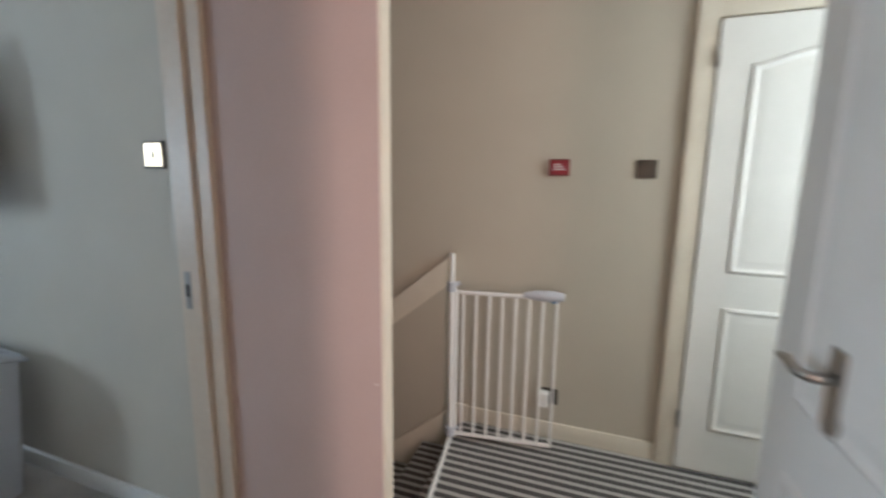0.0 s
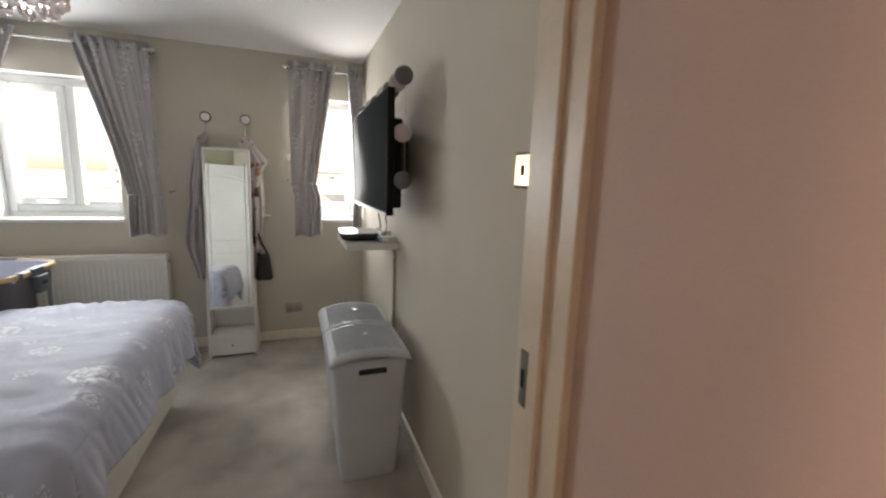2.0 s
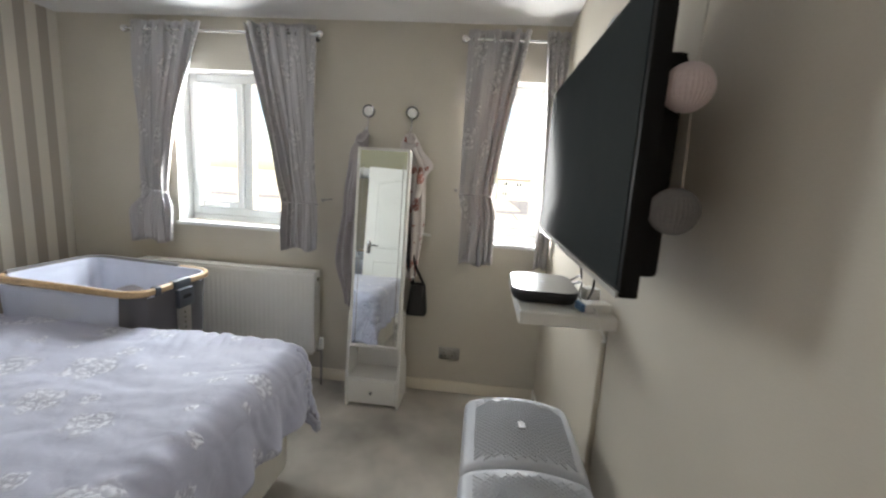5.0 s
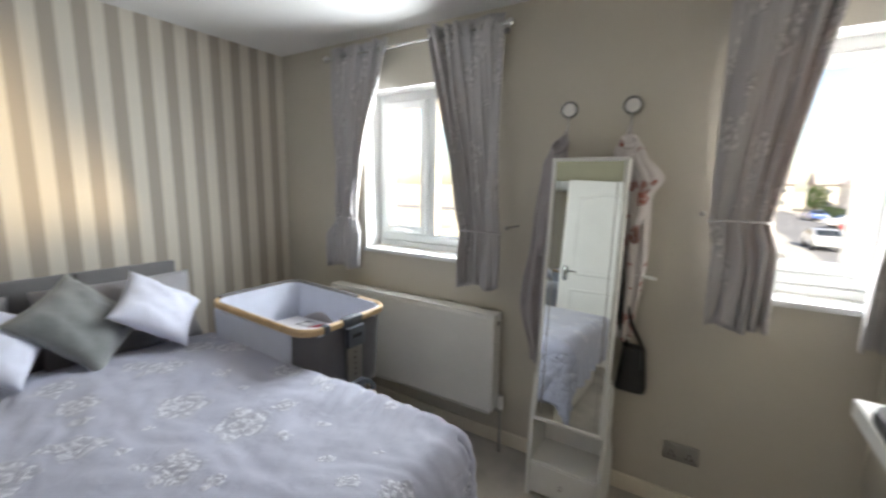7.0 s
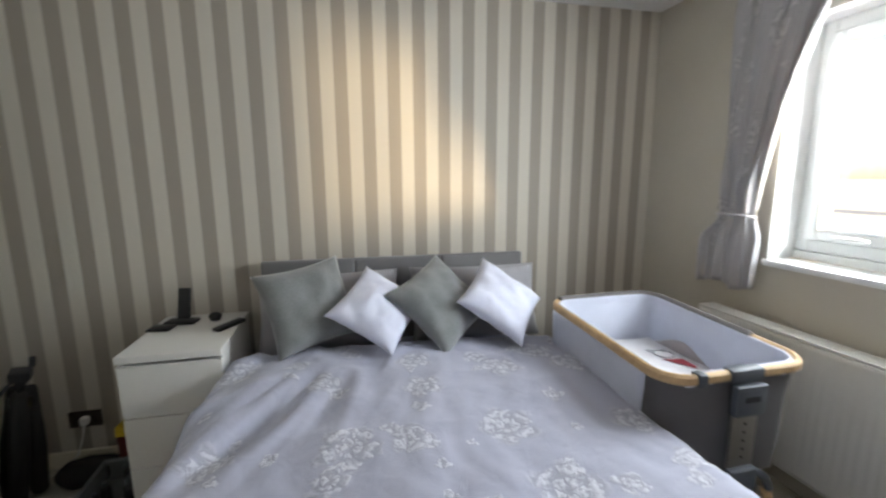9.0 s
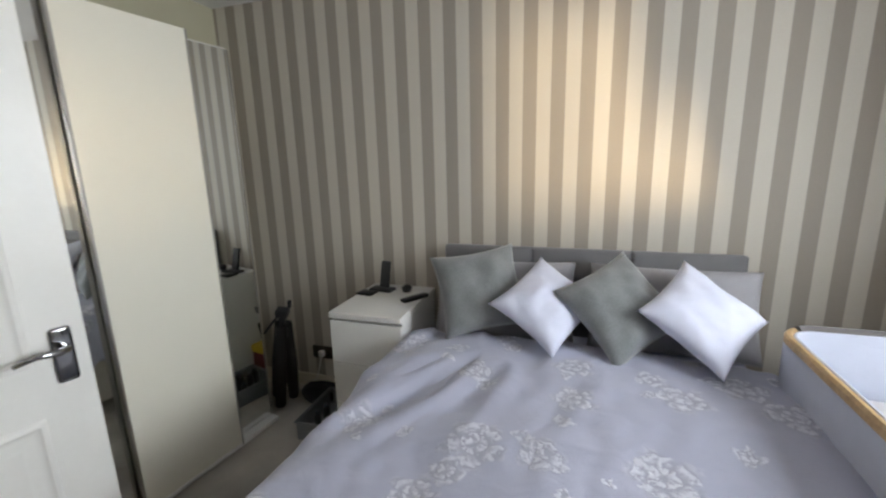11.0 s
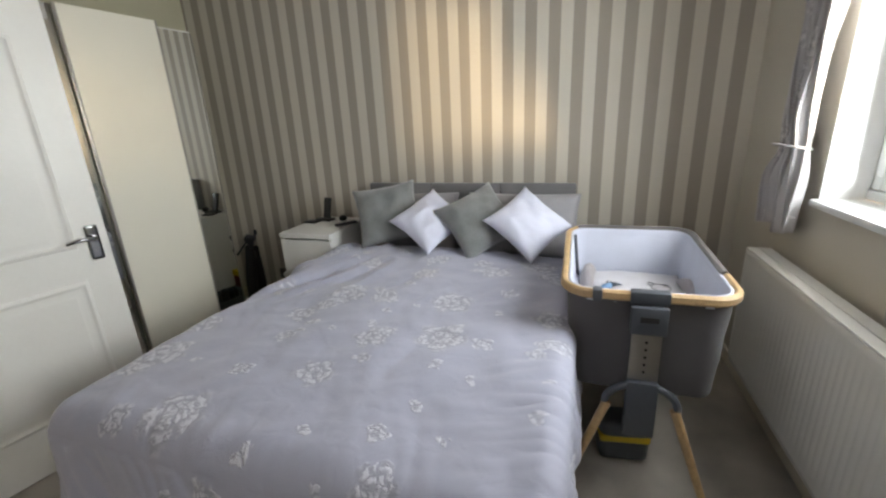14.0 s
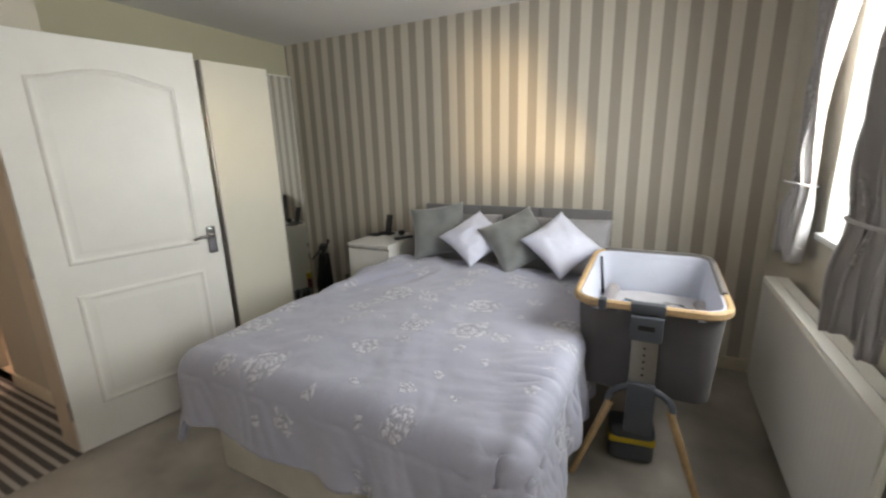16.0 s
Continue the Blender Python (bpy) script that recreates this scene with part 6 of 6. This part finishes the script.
# ---- the street outside ----
GZ = -2.75
# ground coloured pale and warm to wash out and bounce light indoors
PALED_GROUND = mat("glare_paled_ground", (0.42, 0.37, 0.28), 0.95, var=0.2, scale=0.3, fine=30, bump=0.5)
ASPHALT = mat("asphalt", (0.13, 0.13, 0.135), 0.9, var=0.15, scale=0.4, fine=60, bump=0.3)
PAVING = mat("paving", (0.28, 0.27, 0.25), 0.9, var=0.1, scale=0.8, fine=40, bump=0.2)
# brick and roof colours lifted so the houses look washed out by glare
BRICK = mat("glare_paled_brick", (0.50, 0.45, 0.39), 0.9, var=0.15, scale=1.5, fine=30, bump=0.2)
ROOF = mat("roof_tile", (0.30, 0.26, 0.24), 0.9, var=0.15, scale=2, fine=20, bump=0.3)
HEDGE = mat("hedge_leaf", (0.07, 0.12, 0.03), 0.8, var=0.3, scale=3, fine=20, bump=0.5)
BARK = mat("bark", (0.12, 0.085, 0.06), 0.95, var=0.2, scale=8, fine=40, bump=0.6)
CAR_GLASS = mat("car_glass", (0.02, 0.025, 0.03), 0.08, bump=0.0)
TYRE = mat("tyre_rubber", (0.02, 0.02, 0.02), 0.9, bump=0.1)
GLASS_FAR = mat("house_glass", (0.05, 0.06, 0.07), 0.1, bump=0.0)

struct("ground", boxes(((-900, -900, GZ - 1), (-0.31, 900, GZ))), PALED_GROUND, "open ground, coloured pale for sun glare, reaching the horizon", "ground")
struct("road", boxes(((-110, 9.0, GZ), (-6, 15.2, GZ + 0.02)), ((-62, -80, GZ), (-55, 9.0, GZ + 0.02)), ((-6, -80, GZ), (-12, 90, GZ + 0.015))), ASPHALT, "grey asphalt road between the houses", "road")
struct("pavement", boxes(((-110, 15.2, GZ), (-13, 17.2, GZ + 0.12)), ((-54.5, 7.2, GZ), (-13, 9.0, GZ + 0.12))), PAVING, "concrete pavement along the road", "pavement")


def car(label, m, paint):
    t = thing("car", label, "car", m, "parked cars")
    bm = bmesh.new()
    prof = ((-2.1, 0.35), (-2.12, 0.75), (-1.95, 0.95), (-1.2, 1.02), (-0.6, 1.42), (0.7, 1.45), (1.45, 1.02), (2.0, 0.9), (2.1, 0.6), (2.08, 0.35))
    a = [bm.verts.new((x, -0.85 + (0.12 if z > 1.1 else 0), z)) for x, z in prof]
    b = [bm.verts.new((x, 0.85 - (0.12 if z > 1.1 else 0), z)) for x, z in prof]
    bm.faces.new(a)
    bm.faces.new(b[::-1])
    for i in range(len(prof)):
        j = (i + 1) % len(prof)
        bm.faces.new((a[i], b[i], b[j], a[j]))
    bmesh.ops.bevel(bm, geom=list(bm.edges), offset=0.06, segments=2, affect="EDGES")
    body = part("body", bm, paint, t, smooth=True)
    for s in (-1, 1):
        bm = bmesh.new()
        q = [bm.verts.new((x, s * y, z)) for x, y, z in ((-1.1, 0.845, 1.04), (1.3, 0.845, 1.04), (0.62, 0.752, 1.38), (-0.55, 0.752, 1.38))]
        bm.faces.new(q)
        solid(part("side_window", bm, CAR_GLASS, body), 0.02)
    for x0, z0, x1, z1 in ((1.42, 1.05, 0.76, 1.42), (-1.2, 1.05, -0.66, 1.40)):
        bm = bmesh.new()
        k = 0.03 if x0 > 0 else -0.03
        bm.faces.new([bm.verts.new(p) for p in ((x0 + k, -0.72, z0), (x0 + k, 0.72, z0), (x1 + k, 0.64, z1), (x1 + k, -0.64, z1))])
        solid(part("windscreen", bm, CAR_GLASS, body), 0.02)
    for x in (-1.3, 1.3):
        for s in (-1, 1):
            bm = bmesh.new()
            cyl(bm, (x, s * 0.66, 0.32), (x, s * 0.87, 0.32), 0.32, segs=20)
            wh = part("wheel", bm, TYRE, t, smooth=True)
            bm = bmesh.new()
            cyl(bm, (x, s * 0.862, 0.32), (x, s * 0.885, 0.32), 0.2, segs=14)
            part("rim", bm, STEEL, wh, smooth=True)


def paint(name, c):
    return mat(name, c, 0.25, var=0.02, bump=0.0, coat=0.6)


car("blue hatchback parked by the road", pose(-74, 15.6, GZ + 0.02, 0, 0, 8), paint("blue_car_paint", (0.04, 0.09, 0.30)))
car("red hatchback parked across the road", pose(-53, 16.2, GZ + 0.12, 0, 0, 85), paint("red_car_paint", (0.45, 0.02, 0.02)))
car("white car parked across the road", pose(-60, 16.3, GZ + 0.12, 0, 0, 100), paint("white_car_paint", (0.7, 0.7, 0.7)))
car("silver car parked along the kerb", pose(-38, 10.2, GZ + 0.02, 0, 0, 2), paint("silver_car_paint", (0.45, 0.46, 0.48)))


def house(label, m, w, d, h, wall):
    t = thing("house", label, "house", m, "houses along the street")
    part("wall", boxes(((0, 0, 0), (d, w, h))), wall, t)
    bm = bmesh.new()
    pr = ((-0.4, h), (d / 2, h + d * 0.36), (d + 0.4, h))
    a = [bm.verts.new((x, -0.3, z)) for x, z in pr]
    b = [bm.verts.new((x, w + 0.3, z)) for x, z in pr]
    bm.faces.new(a)
    bm.faces.new(b[::-1])
    for i in range(3):
        j = (i + 1) % 3
        bm.faces.new((a[i], b[i], b[j], a[j]))
    rf = part("roof", bm, ROOF, t)
    part("chimney", boxes(((d / 2 - 0.3, w * 0.7, h + d * 0.2), (d / 2 + 0.3, w * 0.7 + 0.9, h + d * 0.36 + 0.9))), wall, rf)
    for z in (0.9, 3.4) if h > 4 else (0.9,):
        for k in range(3):
            y = w * (k + 0.5) / 3
            if z < 1 and k == 1:
                part("door", boxes(((d, y - 0.45, 0), (d + 0.05, y + 0.45, 2.1)), bevel=0.02), WHITE, t)
                continue
            wd = part("window", boxes(((d, y - 0.75, z), (d + 0.06, y + 0.75, z + 1.25)), bevel=0.02), WHITE, t)
            for s in (-1, 1):
                part("pane", boxes(((d + 0.055, y + s * 0.36 - 0.30, z + 0.08), (d + 0.07, y + s * 0.36 + 0.30, z + 1.17))), GLASS_FAR, wd)


RENDER_WALL = mat("cream_render", (0.55, 0.51, 0.44), 0.9, var=0.08, scale=1, fine=20, bump=0.2)
for k in range(7):
    house("pale brick semi-detached house across the street" if k % 2 else "cream rendered house across the street", pose(-112 + (k % 3) * 2, -34 + k * 13.5, GZ), 10.5, 8, 5.2, BRICK if k % 2 else RENDER_WALL)
# unseen house added to stand behind the glint lamp
house("unseen pale brick house added behind the glint lamp", pose(GLINT_AT.x - 12.2, GLINT_AT.y + 3.9, GZ, 0, 0, -42), 10.5, 8, 5.2, BRICK)
for k in range(4):
    house("pale brick house beside the road", pose(-96 + k * 16, 30, GZ, 0, 0, -90), 10.5, 8, 5.2, BRICK)


def leafy(name, label, category, c, size, n, seed, trunk=0.0):
    rnd = random.Random(seed)
    t = thing(name, label, category, pose(*c))
    if trunk:
        bm = bmesh.new()
        tube(bm, [(0, 0, 0), (0.05, 0.03, trunk * 0.5), (0, 0.08, trunk * 1.3)], [0.16, 0.12, 0.06], 10)
        for k in range(5):
            a = k * 1.26
            tube(bm, [(0, 0.03, trunk * (0.7 + 0.08 * k)), (0.5 * math.cos(a) * size[0], 0.5 * math.sin(a) * size[1], trunk + size[2] * 0.5)], [0.06, 0.02], 6)
        part("trunk", bm, BARK, t, smooth="all")
    vs, fs = [], []
    for k in range(n):
        a, b = rnd.uniform(0, math.tau), rnd.uniform(-1, 1)
        r = rnd.uniform(0.55, 1.0) ** 0.5 * (1 + 0.25 * math.sin(3 * a + seed))
        q = math.sqrt(1 - b * b)
        p = Vector((r * q * math.cos(a) * size[0], r * q * math.sin(a) * size[1], trunk + size[2] * (1 + r * b)))
        u = Vector((rnd.gauss(0, 1), rnd.gauss(0, 1), rnd.gauss(0, 1))).normalized()
        w = u.orthogonal().normalized()
        s = rnd.uniform(0.10, 0.2)
        i = len(vs)
        vs += [p - u * s, p + w * s * 0.6, p + u * s, p - w * s * 0.6]
        fs.append((i, i + 1, i + 2, i + 3))
    me = bpy.data.meshes.new("crown")
    me.from_pydata(vs, [], fs)
    me.materials.append(HEDGE)
    ob = new("crown", me)
    ob.parent = t


leafy("tree", "small green street tree across the road", "tree", (-88, 17.8, GZ), (1.3, 1.3, 1.7), 1600, 4, 1.3)
leafy("tree", "green garden tree between the houses", "tree", (-94, 25, GZ), (2.0, 2.0, 1.9), 1800, 9, 1.6)
for k in range(4):
    leafy("hedge", "clipped green garden hedge along the pavement", "hedge", (-72 - k * 5.2, 19.5, GZ), (2.7, 0.7, 0.75), 1500, 20 + k)
